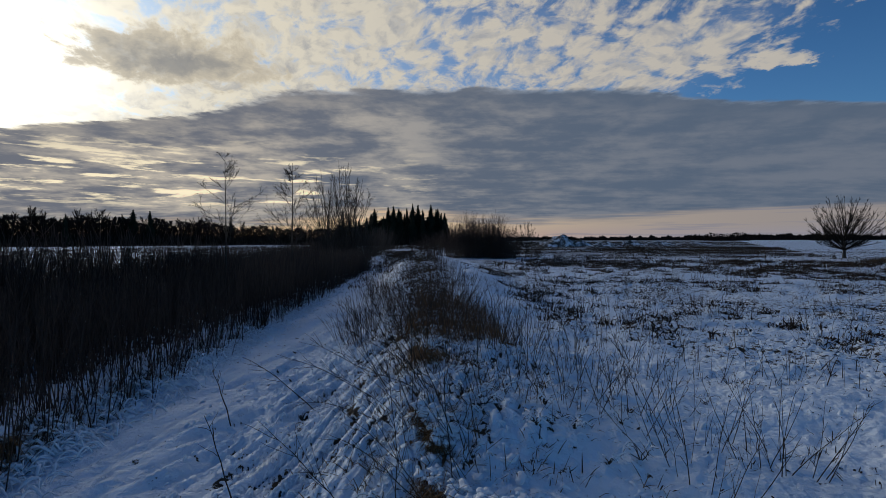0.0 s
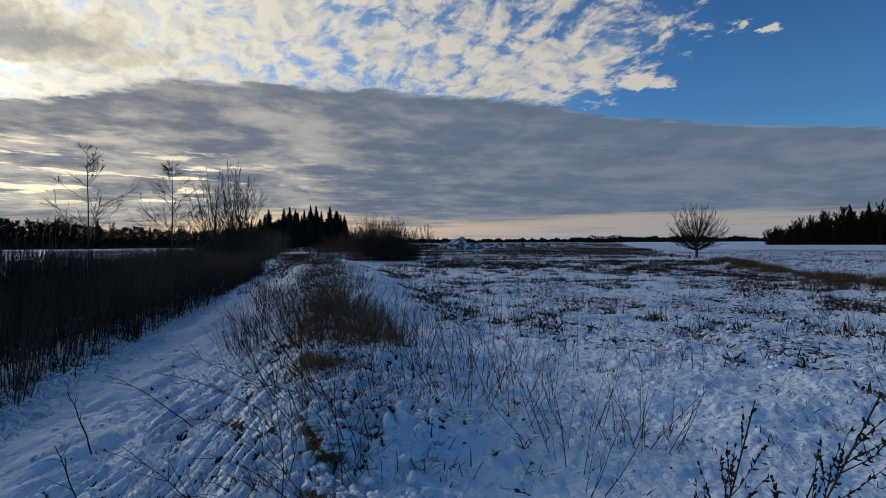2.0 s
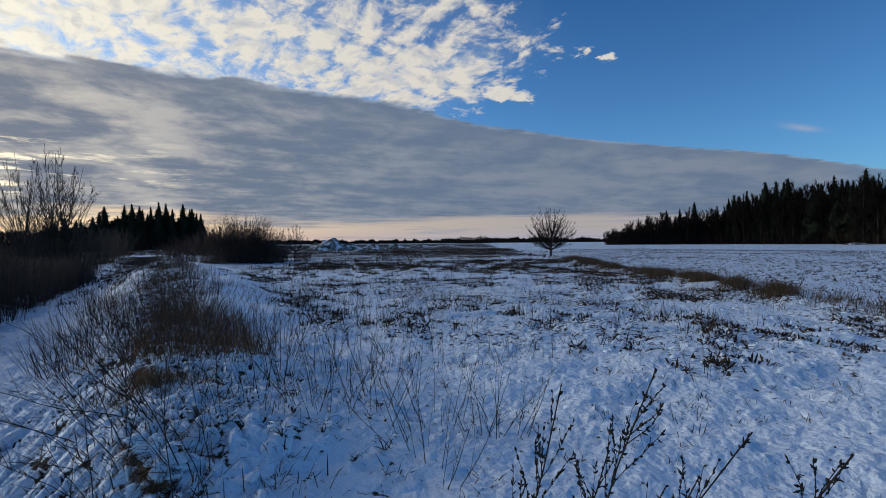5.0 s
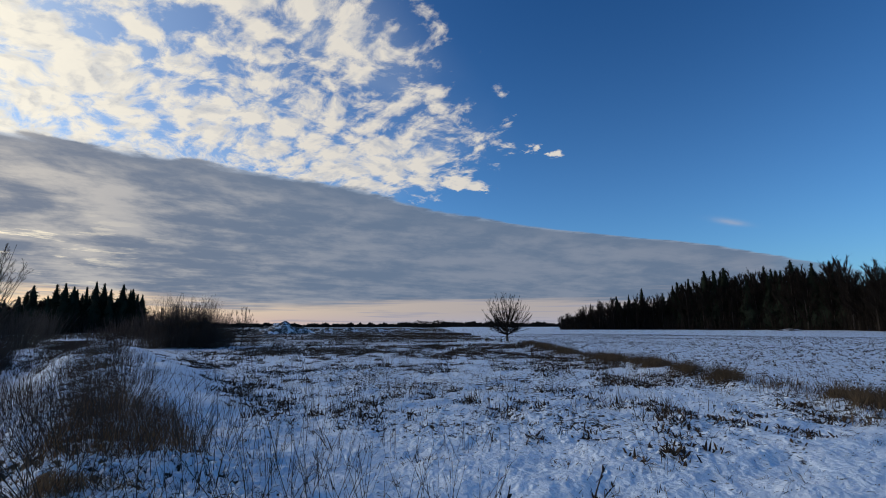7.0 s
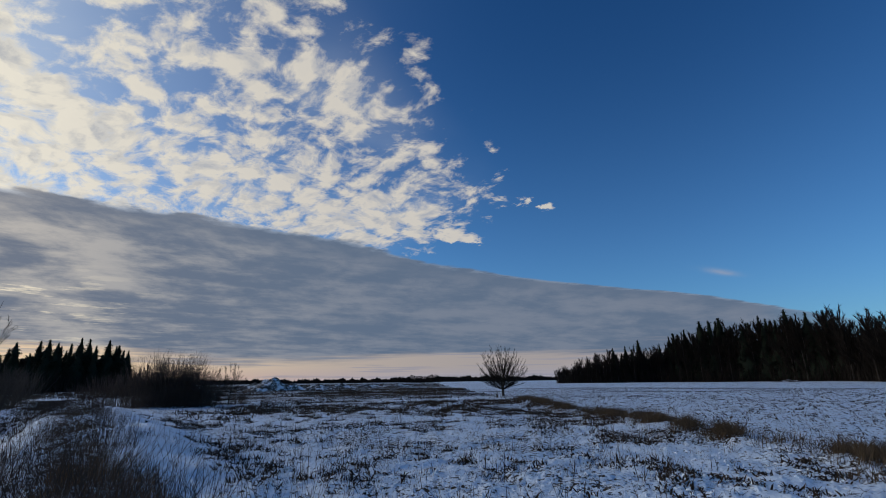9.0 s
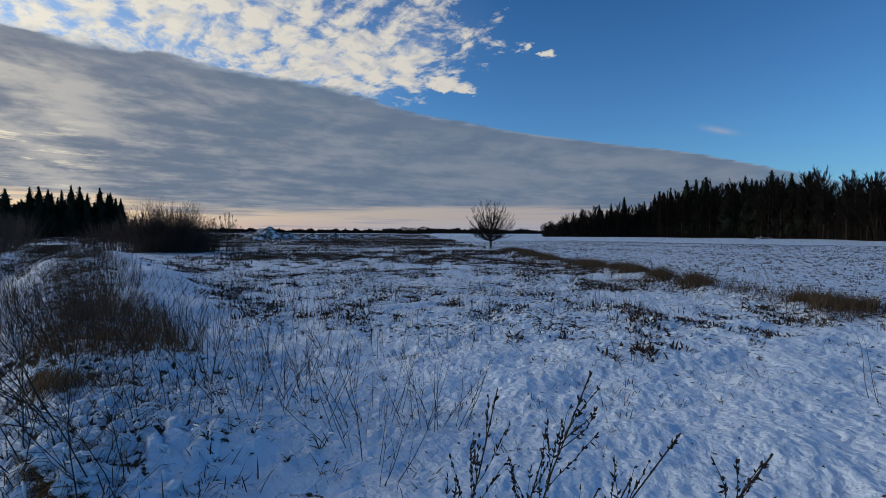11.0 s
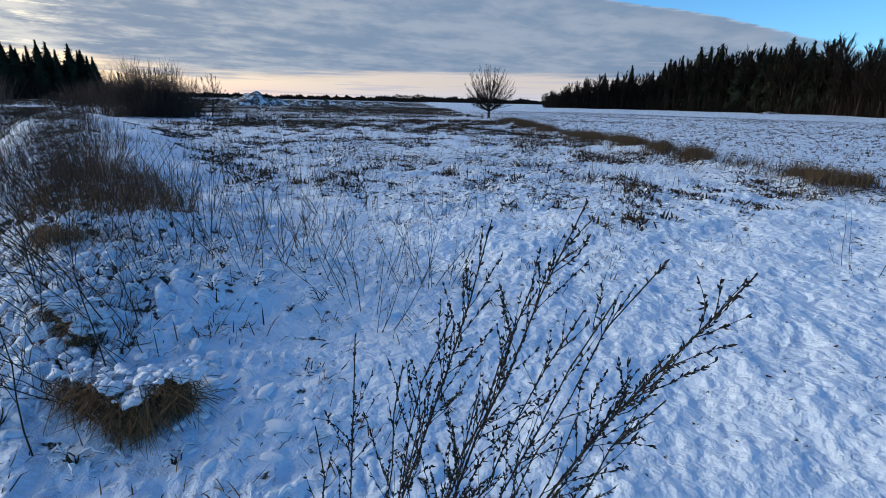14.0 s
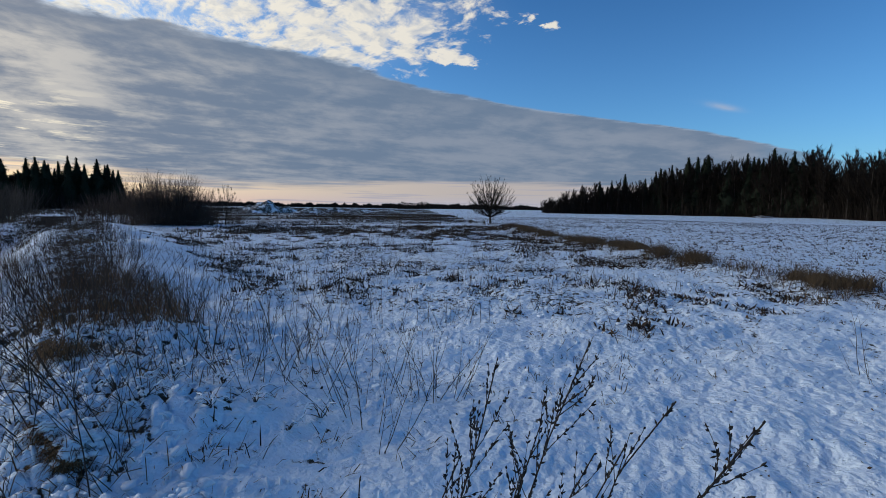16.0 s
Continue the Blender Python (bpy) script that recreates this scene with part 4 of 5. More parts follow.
# ---- heaps and far woods ----
def mound(name, label, place, w, d, h, seed):
    n = 40
    u = np.linspace(-1, 1, n)
    X, Y = np.meshgrid(u, u)
    r = np.hypot(X, Y)
    Z = h * np.clip(1 - r, 0, 1) ** 0.8 * (1 + 0.45 * value_noise(X * 3 + seed, Y * 3, seed) + 0.18 * value_noise(X * 8, Y * 8 + seed, seed + 1)) - 0.25 * h * ramp(r, 0.7, 1.2)
    verts = np.stack([X * w / 2, Y * d / 2, Z], -1).reshape(-1, 3)
    i, j = np.meshgrid(np.arange(n - 1), np.arange(n - 1), indexing="ij")
    q = (i * n + j).ravel()
    ob = part(name, mesh_of(verts, np.stack([q, q + 1, q + n + 1, q + n], -1), True), HEAP, label=label)
    ob.matrix_basis = pose(place[0], place[1], ground_z(*place) - 0.05)
    tagged(ob, category="mound", group="mounds at the end of the meadow")


def heap_material():
    m = bpy.data.materials.new("snowy_earth")
    m.use_nodes = True
    k = Nodes(m.node_tree)
    shader = m.node_tree.nodes["Principled BSDF"]
    co = m.node_tree.nodes.new("ShaderNodeTexCoord").outputs["Object"]
    v = k.add(k.mul(k.noise(co, 0.9, 5.0, 0.6), 0.6), k.mul(k.noise(co, 4.0, 3.0, 0.6), 0.4))
    k.plug(shader.inputs["Base Color"], k.mix(k.step(v, 0.49, 0.56), (0.055, 0.045, 0.036), (0.78, 0.79, 0.82)))
    shader.inputs["Roughness"].default_value = 0.9
    return m


HEAP = heap_material()
for n, (x, y, w, d, h) in enumerate(((28.5, 111, 13, 8, 2.7), (33.5, 113, 6, 5, 1.5), (23.0, 104, 4.5, 4, 0.9), (41, 118, 9, 6, 1.2), (50, 125, 10, 6, 1.1), (36.5, 108, 9, 4, 0.8), (60, 130, 14, 6, 1.0), (72, 135, 14, 6, 0.9), (26, 118, 10, 6, 1.6))):
    mound("earth_mound", "mound of dark earth partly covered with snow", (x, y), w, d, h, n + 3)

for n, (az, d, w, h) in enumerate(((-40.0, 75, 3.0, 0.35), (-37.5, 82, 4.5, 0.4), (-32.2, 95, 4.0, 0.4), (-28.5, 88, 3.5, 0.35))):
    mound("earth_mound", "low dark mound in the snowy far field", polar(az, d), w, w, h, n + 30)
mound("brush_mound", "long low brush pile dusted with snow before the forest", polar(69.0, 172), 16, 5, 0.7, 41)


def far_woods():
    """The low band of woods along the horizon, too far to tell trees apart."""
    az = np.arange(-130, 200, 0.045)
    d = 900 + 60 * np.sin(np.radians(az * 7))
    h = 7.5 + 3.0 * value_noise(az * 1.7, az * 0 + 3.3, 21) + 1.6 * value_noise(az * 9, az * 0 + 1.3, 22)
    n = len(az)
    a = np.radians(az)
    P = np.zeros((n, 3, 3))
    for i, f in enumerate((0.0, 0.6, 1.0)):
        P[:, i] = np.stack([d * np.sin(a), d * np.cos(a), h * f - 0.5 * (f == 0)], -1)
    R = np.tile(np.array([[0.9, 0.75, 0.15]]), (n, 1))
    tagged(part("far_woods", mesh_of(*tubes(P, R, 5), True), GREY_TWIG, label="low dark band of distant woods on the horizon"), category="woods", kind="stuff")


far_woods()
# ---- grass and weeds ----
def tufts(name, label, x, y, per, h, width, mat, spread=0.06, lean=0.45, bend=0.5):
    """Blades in tufts round the places x, y, as one object."""
    n = len(x)
    X = np.repeat(x, per) + rng.normal(0, 1, n * per) * spread
    Y = np.repeat(y, per) + rng.normal(0, 1, n * per) * spread
    size = np.repeat(rng.uniform(0.6, 1.25, n), per)
    base = on_ground(X, Y, -0.015)
    way = np.stack([rng.normal(0, lean, n * per), rng.normal(0, lean, n * per), np.ones(n * per)], 1)
    length = h * size * rng.uniform(0.45, 1.1, n * per)
    v, f = blades(base, way, length, np.full(n * per, width) * rng.uniform(0.7, 1.3, n * per), rng.uniform(0.0, bend, n * per))
    return tagged(part(name, mesh_of(v, f), mat, label=label), category="grass", kind="stuff")


def spread_over(n, x0, x1, y0, y1, keep):
    x, y = rng.uniform(x0, x1, n), rng.uniform(y0, y1, n)
    ok = rng.random(n) < keep(x, y)
    return x[ok], y[ok]


def waste_keep(x, y):
    d = x - strip_line(y)
    thick = np.clip(-0.06 + 0.16 * ramp(x, 5, 10) + 0.75 * value_noise(x / 0.75, y / 0.75, 11) + 0.55 * value_noise(x / 3.1, y / 3.1, 14), 0, 1)
    return ramp(x - berm_line(y), 1.6, 3.5) * (1 - ramp(d, -0.4, 0.4)) * thick * ramp(np.hypot(x, y) + 0.6 * x, 8, 14)


x, y = spread_over(42000, 1, 27, 3, 36, waste_keep)
tufts("brown_weeds", "frosted dark brown weeds poking through thin snow", x, y, 8, 0.16, 0.027, DOCK, 0.06, 0.9, 1.0)
x, y = spread_over(16000, 2, 26, 5, 36, lambda a, b: 0.06 + 1.3 * waste_keep(a, b))
tufts("tall_weeds", "upright dark weed stems over the snowy meadow", x, y, 4, 0.36, 0.009, DOCK, 0.08, 0.30, 0.15)
x, y = spread_over(5200, 1.2, 16, -1, 14, lambda a, b: 0.5 + 0.5 * value_noise(a / 1.2, b / 1.2, 52))
tufts("leaf_litter", "small dark leaves and stems lying in the snow", x, y, 3, 0.05, 0.016, DOCK, 0.03, 1.2, 0.8)
x, y = spread_over(2500, -14, 12, 76, 108, lambda a, b: np.exp(-0.5 * ((b - 91 - 0.15 * a) / 5.0) ** 2))
tufts("bank_weeds", "dark dry weeds on the bank across the track", x, y, 5, 0.55, 0.07, DOCK, 0.2, 0.4, 0.4)
x, y = spread_over(6000, 0.6, 14, 2.2, 16, lambda a, b: 0.10 + 0.5 * np.clip(value_noise(a / 0.9, b / 0.9, 51), 0, 1) * (1 - ramp(a - strip_line(b), -0.6, 0.2)))
tufts("sparse_weeds", "sparse dry grass and weeds through the near snow", x, y, 5, 0.15, 0.007, DOCK, 0.05, 0.8, 0.9)
x, y = spread_over(30000, 3, 60, 26, 95, lambda a, b: np.clip(0.35 + 0.9 * value_noise(a / 4, b / 3, 31), 0, 1) * (1 - ramp(a - strip_line(b), -0.4, 0.6)) * ramp(a - berm_line(b), 1, 4))
tufts("far_weeds", "dark dry weeds over the farther snowy meadow", x, y, 4, 0.26, 0.045, DOCK, 0.14, 0.4, 0.4)
x, y = spread_over(26000, 8, 150, 60, 330, lambda a, b: np.clip(0.5 + 0.8 * value_noise(a / 9, b / 9, 33), 0, 1) * (1 - ramp(a - strip_line(b), -2, 1)))
tufts("horizon_weeds", "dark dry weeds where the meadow meets the horizon", x, y, 3, 0.42, 0.10, DOCK, 0.3, 0.4, 0.3)
y = rng.uniform(-6, 30, 5200)
keep = rng.random(5200) < np.clip(0.72 + 1.2 * value_noise(y / 0.8, y * 0 + 4.2, 61) + 0.5 * value_noise(y / 3.1, y * 0 + 1.2, 62), 0.10, 1) * (1 - 0.55 * ramp(y, 10, 18))
y = y[keep]
tufts("strip_grass", "tall dry brown grass along the field boundary", strip_line(y) + rng.normal(0, 0.24, len(y)) * np.where(rng.random(len(y)) < 0.3, 3.0, 1), y, 18, 0.42, 0.008, STRAW, 0.08, 0.35, 0.5)
y = 15 + 58 * rng.random(2400) ** 0.55
tufts("track_grass", "dry grass growing over the far end of the track", track_line(y) + rng.normal(0, 1.0, 2400), y, 6, 0.24, 0.020, DOCK, 0.09, 0.5, 0.6)
y = rng.uniform(2.6, 26, 1500)
tufts("berm_grass", "dry straw-coloured grass on the berm", berm_line(y) + rng.normal(0.05, 0.35, 1500), y, 9, 0.22, 0.005, STRAW, 0.05, 0.7, 1.0)
x, y = spread_over(26000, -90, -9, 4, 150, lambda a, b: np.clip(0.4 + 0.9 * value_noise(a / 5, b / 5, 35), 0, 1) * ramp(track_line(b) - a, 6.5, 9))
tufts("field_weeds", "thin dark weeds through the snow of the far field", x, y, 4, 0.30, 0.035, DOCK, 0.2, 0.35, 0.3)
y = rng.uniform(0.8, 30, 2000)
tufts("verge_grass", "bent dry grass along the edge of the track", track_line(y) - 0.85 - np.abs(rng.normal(0, 0.25, 2000)), y, 8, 0.24, 0.006, STRAW, 0.05, 0.7, 1.0)
x, y = spread_over(45000, 12, 85, -30, 70, lambda a, b: ramp(a - strip_line(b), 0.6, 1.4) * (0.2 + 0.8 * (np.sin((a * 0.62 + b * 0.78) * 2 * np.pi / 0.75) > 0.2)))
tufts("stubble", "short stubble through the snow of the field", x, y, 4, 0.11, 0.040, DOCK, 0.06, 0.7, 0.5)


def snowy_grass(name, label, x, y, h, r, along=None):
    """Bent grass loaded with snow: white arching ridges that start and end on the ground."""
    n = len(x)
    a = rng.uniform(0, 2 * np.pi, n) if along is None else along + rng.normal(0, 0.35, n)
    L = h * rng.uniform(1.2, 2.6, n)
    f = np.linspace(0, 1, 6)[None]
    X, Y = x[:, None] + np.sin(a)[:, None] * L[:, None] * f, y[:, None] + np.cos(a)[:, None] * L[:, None] * f
    Z = height(X, Y) + (h * rng.uniform(0.3, 1.0, n))[:, None] * np.sin(np.pi * f ** 0.8) - 0.012
    P = np.stack([X, Y, Z], -1)
    R = (r * rng.uniform(0.6, 1.5, n))[:, None] * (0.45 + 0.8 * np.sin(np.pi * f)) * rng.uniform(0.75, 1.3, (n, 6))
    tagged(part(name, mesh_of(*tubes(P, R, 5), True), SNOWCAP, label=label), category="grass", kind="stuff")


x, y = spread_over(1500, -1.2, 2, 2.4, 8, lambda a, b: 0.85 * np.exp(-0.5 * ((a - berm_line(b) - 0.1) / 0.5) ** 2))
snowy_grass("snowy_grass", "bent grass blades loaded with snow", x, y, 0.034, 0.0055)
y = rng.uniform(1.5, 12, 1800)
x = berm_line(y) - 1.15 + rng.normal(0, 0.5, 1800)
snowy_grass("lying_grass", "long flattened grass under snow beside the track", x, y, 0.032, 0.009, along=3.45)
y = rng.uniform(1.0, 16, 3000)
x = track_line(y) - 0.9 + rng.normal(0, 0.22, 3000)
snowy_grass("frosted_verge", "snow-laden grass along the track edge", x, y, 0.10, 0.008)

x, y = spread_over(20000, 1.5, 17, 3, 20, lambda a, b: 0.03 + 0.6 * waste_keep(a, b))
snowy_grass("snowy_leaves", "snow lying on bent weed leaves over the meadow", x, y, 0.042, 0.011)
x, y = spread_over(420, -0.5, 0.8, 5.0, 9.5, lambda a, b: 0.9 + 0 * a)
tufts("bush_grass", "dry brown grass between the shrubs of the berm", x, y, 10, 0.34, 0.005, MATTED, 0.06, 0.35, 0.4)
x, y = spread_over(900, -1.3, 1.6, 1.6, 8, lambda a, b: 0.75 * np.exp(-0.5 * ((a - berm_line(b)) / 0.6) ** 2))
tufts("berm_litter", "matted dark dead grass showing through the berm snow", x, y, 10, 0.11, 0.005, MATTED, 0.05, 0.9, 0.9)
x, y = spread_over(1100, -1.2, 1.4, 1.5, 6, lambda a, b: 0.9 * np.exp(-0.5 * ((a - berm_line(b) - 0.1) / 0.6) ** 2))
snowy_grass("snow_bent_grass", "thick ridges of snow over bent grass on the berm", x, y, 0.036, 0.0065)

# ---- plants close to the stand ----
STALKS = cane_meshes(8, 0.64, 0.0034, 3, 0.06, 0.045, 0.28, 0.03)
for x, y, n, k in (
    (0.80, 4.38, 8, 0.25), (0.97, 3.75, 8, 0.2), (0.55, 3.87, 6, 0.2), (1.39, 3.60, 6, 0.2), (1.05, 3.60, 5, 0.2), (1.35, 4.6, 9, 0.3),
    (2.02, 3.61, 9, 0.18), (1.46, 2.65, 4, 0.15), (2.43, 3.27, 5, 0.15), (0.7, 5.2, 9, 0.3), (1.5, 5.6, 8, 0.3), (1.0, 6.4, 9, 0.35),
    (5.40, 3.41, 6, 0.15), (3.92, 5.32, 6, 0.2), (6.30, 1.16, 7, 0.2), (1.67, 3.07, 7, 0.2), (2.24, 3.30, 6, 0.15), (2.32, 3.14, 5, 0.12),
    (4.77, 9.69, 8, 0.35), (3.22, 5.82, 7, 0.25), (3.82, 5.56, 5, 0.2), (2.2, 6.8, 8, 0.4), (3.0, 8.6, 8, 0.4), (1.9, 9.2, 8, 0.4), (6.6, 8.1, 7, 0.3), (7.4, 6.3, 6, 0.3),
    (8.6, 9.6, 8, 0.4), (1.3, 5.1, 8, 0.35), (1.9, 5.0, 7, 0.3), (1.2, 7.4, 9, 0.4), (1.8, 7.8, 8, 0.4), (2.6, 7.6, 7, 0.4), (0.9, 8.6, 9, 0.4), (2.3, 5.6, 7, 0.3), (2.9, 6.6, 6, 0.3), (1.4, 10.2, 9, 0.5), (0.95, 5.6, 8, 0.35), (1.6, 4.2, 7, 0.25), (2.0, 4.3, 6, 0.2), (5.2, 12.5, 9, 0.5), (3.4, 13.0, 9, 0.5), (9.4, 6.6, 6, 0.3), (10.4, 8.35, 7, 0.3), (12.3, 4.2, 7, 0.3),
):
    clump("dry_weed", "clump of thin dry brown weed stalks in snow", (x, y), STALKS, int(n * 1.5), k * 1.5, 0.55, STALK, "weed", "dry weeds in the meadow", 0.4)

CANES = cane_meshes(8, 0.92, 0.0034, 7, 0.10, 0.085, 0.34, -0.075)
for x, y, n, side in ((-0.30, 3.1, 6, (-0.75, 0.0)), (-0.05, 2.6, 5, (-0.6, -0.1)), (-0.40, 3.75, 6, (-0.7, 0.1)), (0.15, 2.95, 4, (-0.3, 0.0)), (-0.2, 4.3, 6, (-0.5, 0.0)), (-0.15, 3.5, 5, (-0.8, -0.2)), (0.35, 3.35, 3, (0.1, 0.0)), (-0.3, 2.2, 3, (-0.6, 0.1))):
    clump("arching_shrub", "young shrub with thin dark arching canes", (x, y), CANES, n, 0.14, 0.55, TWIG, "shrub", "arching shrubs on the berm", 0.6, side)

LOW = cane_meshes(6, 0.55, 0.0036, 4, 0.07, 0.05, 0.3)
for x, y in ((0.50, 5.3), (0.66, 5.9), (0.48, 6.5), (0.75, 7.1)):
    clump("berm_shrub", "low reddish-brown bare shrub on the berm's slope", (x, y), LOW, 15, 0.34, 0.5, OSIER, group="shrubs on the berm")


def leaning_stalk(foot, tip, r, label):
    a, b = Vector((*foot, ground_z(*foot) - 0.02)), Vector(tip)
    n = 9
    f = np.linspace(0, 1, n)[:, None]
    P = np.array(a)[None] * (1 - f) + np.array(b)[None] * f + np.array([0, 0, 1.0]) * 0.05 * np.sin(np.pi * f) + rng.normal(0, 0.004, (n, 3))
    B, _ = fork(P[None], 5, 0.4, 0.95, 32, 0.22, 4, 0.1, 0.02, 0.4)
    ob = part("dry_stalk", mesh_of(*tubes(P[None], radii(P[None], r, r * 0.4), 6), True), STALK, label=label)
    tagged(ob, category="stalk")
    for line in B:
        part("side_twig", mesh_of(*tubes(line[None], radii(line[None], r * 0.45, r * 0.2), 4), True), STALK, ob)


leaning_stalk((-1.94, 4.25), (-2.22, 4.45, 0.42), 0.006, "bent dry stalk standing in the track snow")
leaning_stalk((-1.22, 4.40), (-2.05, 4.75, 0.46), 0.005, "long dry stalk leaning over the track")
leaning_stalk((-1.15, 2.6), (-1.5, 2.9, 0.55), 0.005, "thin dry stalk leaning beside the berm")


def tussock(place, w, label, face=-2.2, drop=0.22, cap=1.0, lift=0.0):
    """A shelf of snow on matted dead grass that hangs from its edge."""
    z = ground_z(*place) + lift
    ob = thing("grass_tussock", label, "grass tussock", place=(place[0], place[1], z))
    out = np.array([math.sin(face), math.cos(face), 0.0])
    side = np.array([-out[1], out[0], 0.0])
    n = int(900 * w / 0.35)
    f = rng.uniform(-1, 1, n)
    sag = 0.05 * value_noise(f * 2.5 + place[0] * 7, f * 0, 75)
    base = side * (f * w)[:, None] + out * (0.10 * (1 - f ** 2) + sag + rng.uniform(-0.10, 0.05, n))[:, None]
    base[:, 2] += 0.05 + 0.07 * (1 - f ** 2) + rng.uniform(-0.06, 0.03, n)
    way = out * rng.uniform(0.2, 0.9, n)[:, None] + np.array([0, 0, -0.55]) + rng.normal(0, 0.38, (n, 3))
    v, faces = blades(base, way, drop * rng.uniform(0.3, 1.0, n), rng.uniform(0.0025, 0.007, n), rng.uniform(0.0, 0.5, n))
    tagged(part("dead_grass", mesh_of(v, faces), MATTED, ob), kind="stuff")
    m = 46
    u = np.linspace(-1, 1, m)
    X, Y = np.meshgrid(u, u)
    r = np.hypot(X, Y) + 0.40 * value_noise(X * 2.6 + place[0] * 9, Y * 2.6, 71) + 0.25 * value_noise(X * 6, Y * 6, 72)
    Z = 0.055 + 0.10 * np.clip(1 - r ** 2, -0.8, 1) + 0.020 * value_noise(X * 4, Y * 4, 73) + 0.008 * value_noise(X * 9, Y * 9, 74)
    flat = side * (X * w * 0.9 * cap)[..., None] + out * (Y * w * 0.55 * cap - w * 0.30)[..., None]
    verts = (flat + np.stack([0 * Z, 0 * Z, Z], -1)).reshape(-1, 3)
    i, j = np.meshgrid(np.arange(m - 1), np.arange(m - 1), indexing="ij")
    q = (i * m + j).ravel()
    quads = np.stack([q, q + 1, q + m + 1, q + m], -1)
    quads = quads[(r.ravel()[quads] < 0.95).all(1)]
    shell = np.concatenate([quads, quads[:, ::-1] + len(verts)])
    under = verts - np.array([0, 0, 0.028])
    part("snow_cap", mesh_of(np.concatenate([verts, under]), shell, True), SNOWCAP, ob, "torn white cap of snow")
    return ob


def ledge(lip, depth, label):
    """Matted dead grass that hangs from a broken lip of snow, with clods of snow along it."""
    pts = np.array([(x, y, ground_z(x, y) + up) for x, y, up in lip])
    foot = pts.mean(0)
    foot[2] = ground_z(foot[0], foot[1])
    ob = thing("grass_tussock", label, "grass tussock", place=tuple(foot))
    pts = pts - foot
    n = 2600
    at = rng.uniform(0, len(pts) - 1.001, n)
    i = at.astype(int)
    g = (at - i)[:, None]
    base = pts[i] * (1 - g) + pts[i + 1] * g + rng.normal(0, 0.022, (n, 3))
    along = pts[i + 1] - pts[i]
    out = np.stack([along[:, 1], -along[:, 0], 0 * at], 1)
    out /= np.linalg.norm(out, axis=1, keepdims=True)
    base += out * rng.uniform(-0.03, 0.05, n)[:, None] + np.array([0, 0, -1.0]) * (rng.random(n) * depth * 0.55)[:, None]
    way = out * rng.uniform(-0.1, 0.45, n)[:, None] + np.array([0, 0, -0.55]) + rng.normal(0, 0.42, (n, 3))
    fall = 0.55 + 0.65 * value_noise(at * 1.3 + foot[0] * 9, at * 0 + 3.3, 79)
    v, faces = blades(base, way, depth * np.clip(fall, 0.15, 1.1) * rng.uniform(0.3, 0.9, n), rng.uniform(0.0018, 0.0050, n), rng.uniform(0.0, 0.4, n))
    tagged(part("dead_grass", mesh_of(v, faces), MATTED, ob), kind="stuff")
    # the snow on the lip, in rounded clods
    m = 130
    at = rng.uniform(0, len(pts) - 1.001, m)
    i = at.astype(int)
    g = (at - i)[:, None]
    al = pts[i + 1] - pts[i]
    back = np.stack([-al[:, 1], al[:, 0], 0 * at], 1)
    back /= np.linalg.norm(back, axis=1, keepdims=True)
    spot = pts[i] * (1 - g) + pts[i + 1] * g + back * (rng.random(m) ** 1.2 * 0.15 - 0.012)[:, None]
    size = rng.uniform(0.008, 0.030, m) * rng.uniform(0.6, 1.0, m)
    u, w = np.meshgrid(np.linspace(0, np.pi, 9), np.arange(12) * 2 * np.pi / 12, indexing="ij")
    ball = np.stack([np.sin(u) * np.cos(w), np.sin(u) * np.sin(w), np.cos(u) * 0.72], -1).reshape(-1, 3)
    bi, bj = np.arange(8)[:, None] * 12, np.arange(12)[None]
    bq = np.stack([bi + bj, bi + 12 + bj, bi + 12 + (bj + 1) % 12, bi + (bj + 1) % 12], -1).reshape(-1, 4)
    for c, r in zip(spot, size):
        bump = 1 + 0.45 * value_noise(ball[:, 0] * 2.1 + c[0] * 50, ball[:, 1] * 2.1 + ball[:, 2] * 1.3 + c[1] * 50, 77)
        part("snow_clod", mesh_of(ball * (r * bump)[:, None] * np.array([1.25, 1.25, 1.0]), bq, True), SNOWCAP, ob, "clod of white snow", Matrix.Translation(tuple(c + np.array([0, 0, 0.004]))))
    return ob


ledge(((-0.16, 2.62, 0.08), (-0.05, 2.50, 0.13), (0.03, 2.36, 0.15), (0.10, 2.26, 0.16), (0.20, 2.26, 0.17), (0.30, 2.33, 0.15), (0.36, 2.26, 0.12)), 0.26, "brown dead-grass tussock under a torn cap of snow")
ledge(((-0.20, 3.12, 0.05), (-0.12, 3.00, 0.08), (-0.07, 2.90, 0.09), (-0.02, 2.84, 0.06)), 0.13, "brown dead grass hanging over the berm")
tussock((-0.14, 4.25), 0.17, "dead-grass tussock at the foot of the shrubs", -2.8, 0.18, 0.3)
tussock((-3.55, 3.45), 0.30, "frosted dead-grass tussock beside the track", 2.4, 0.24)


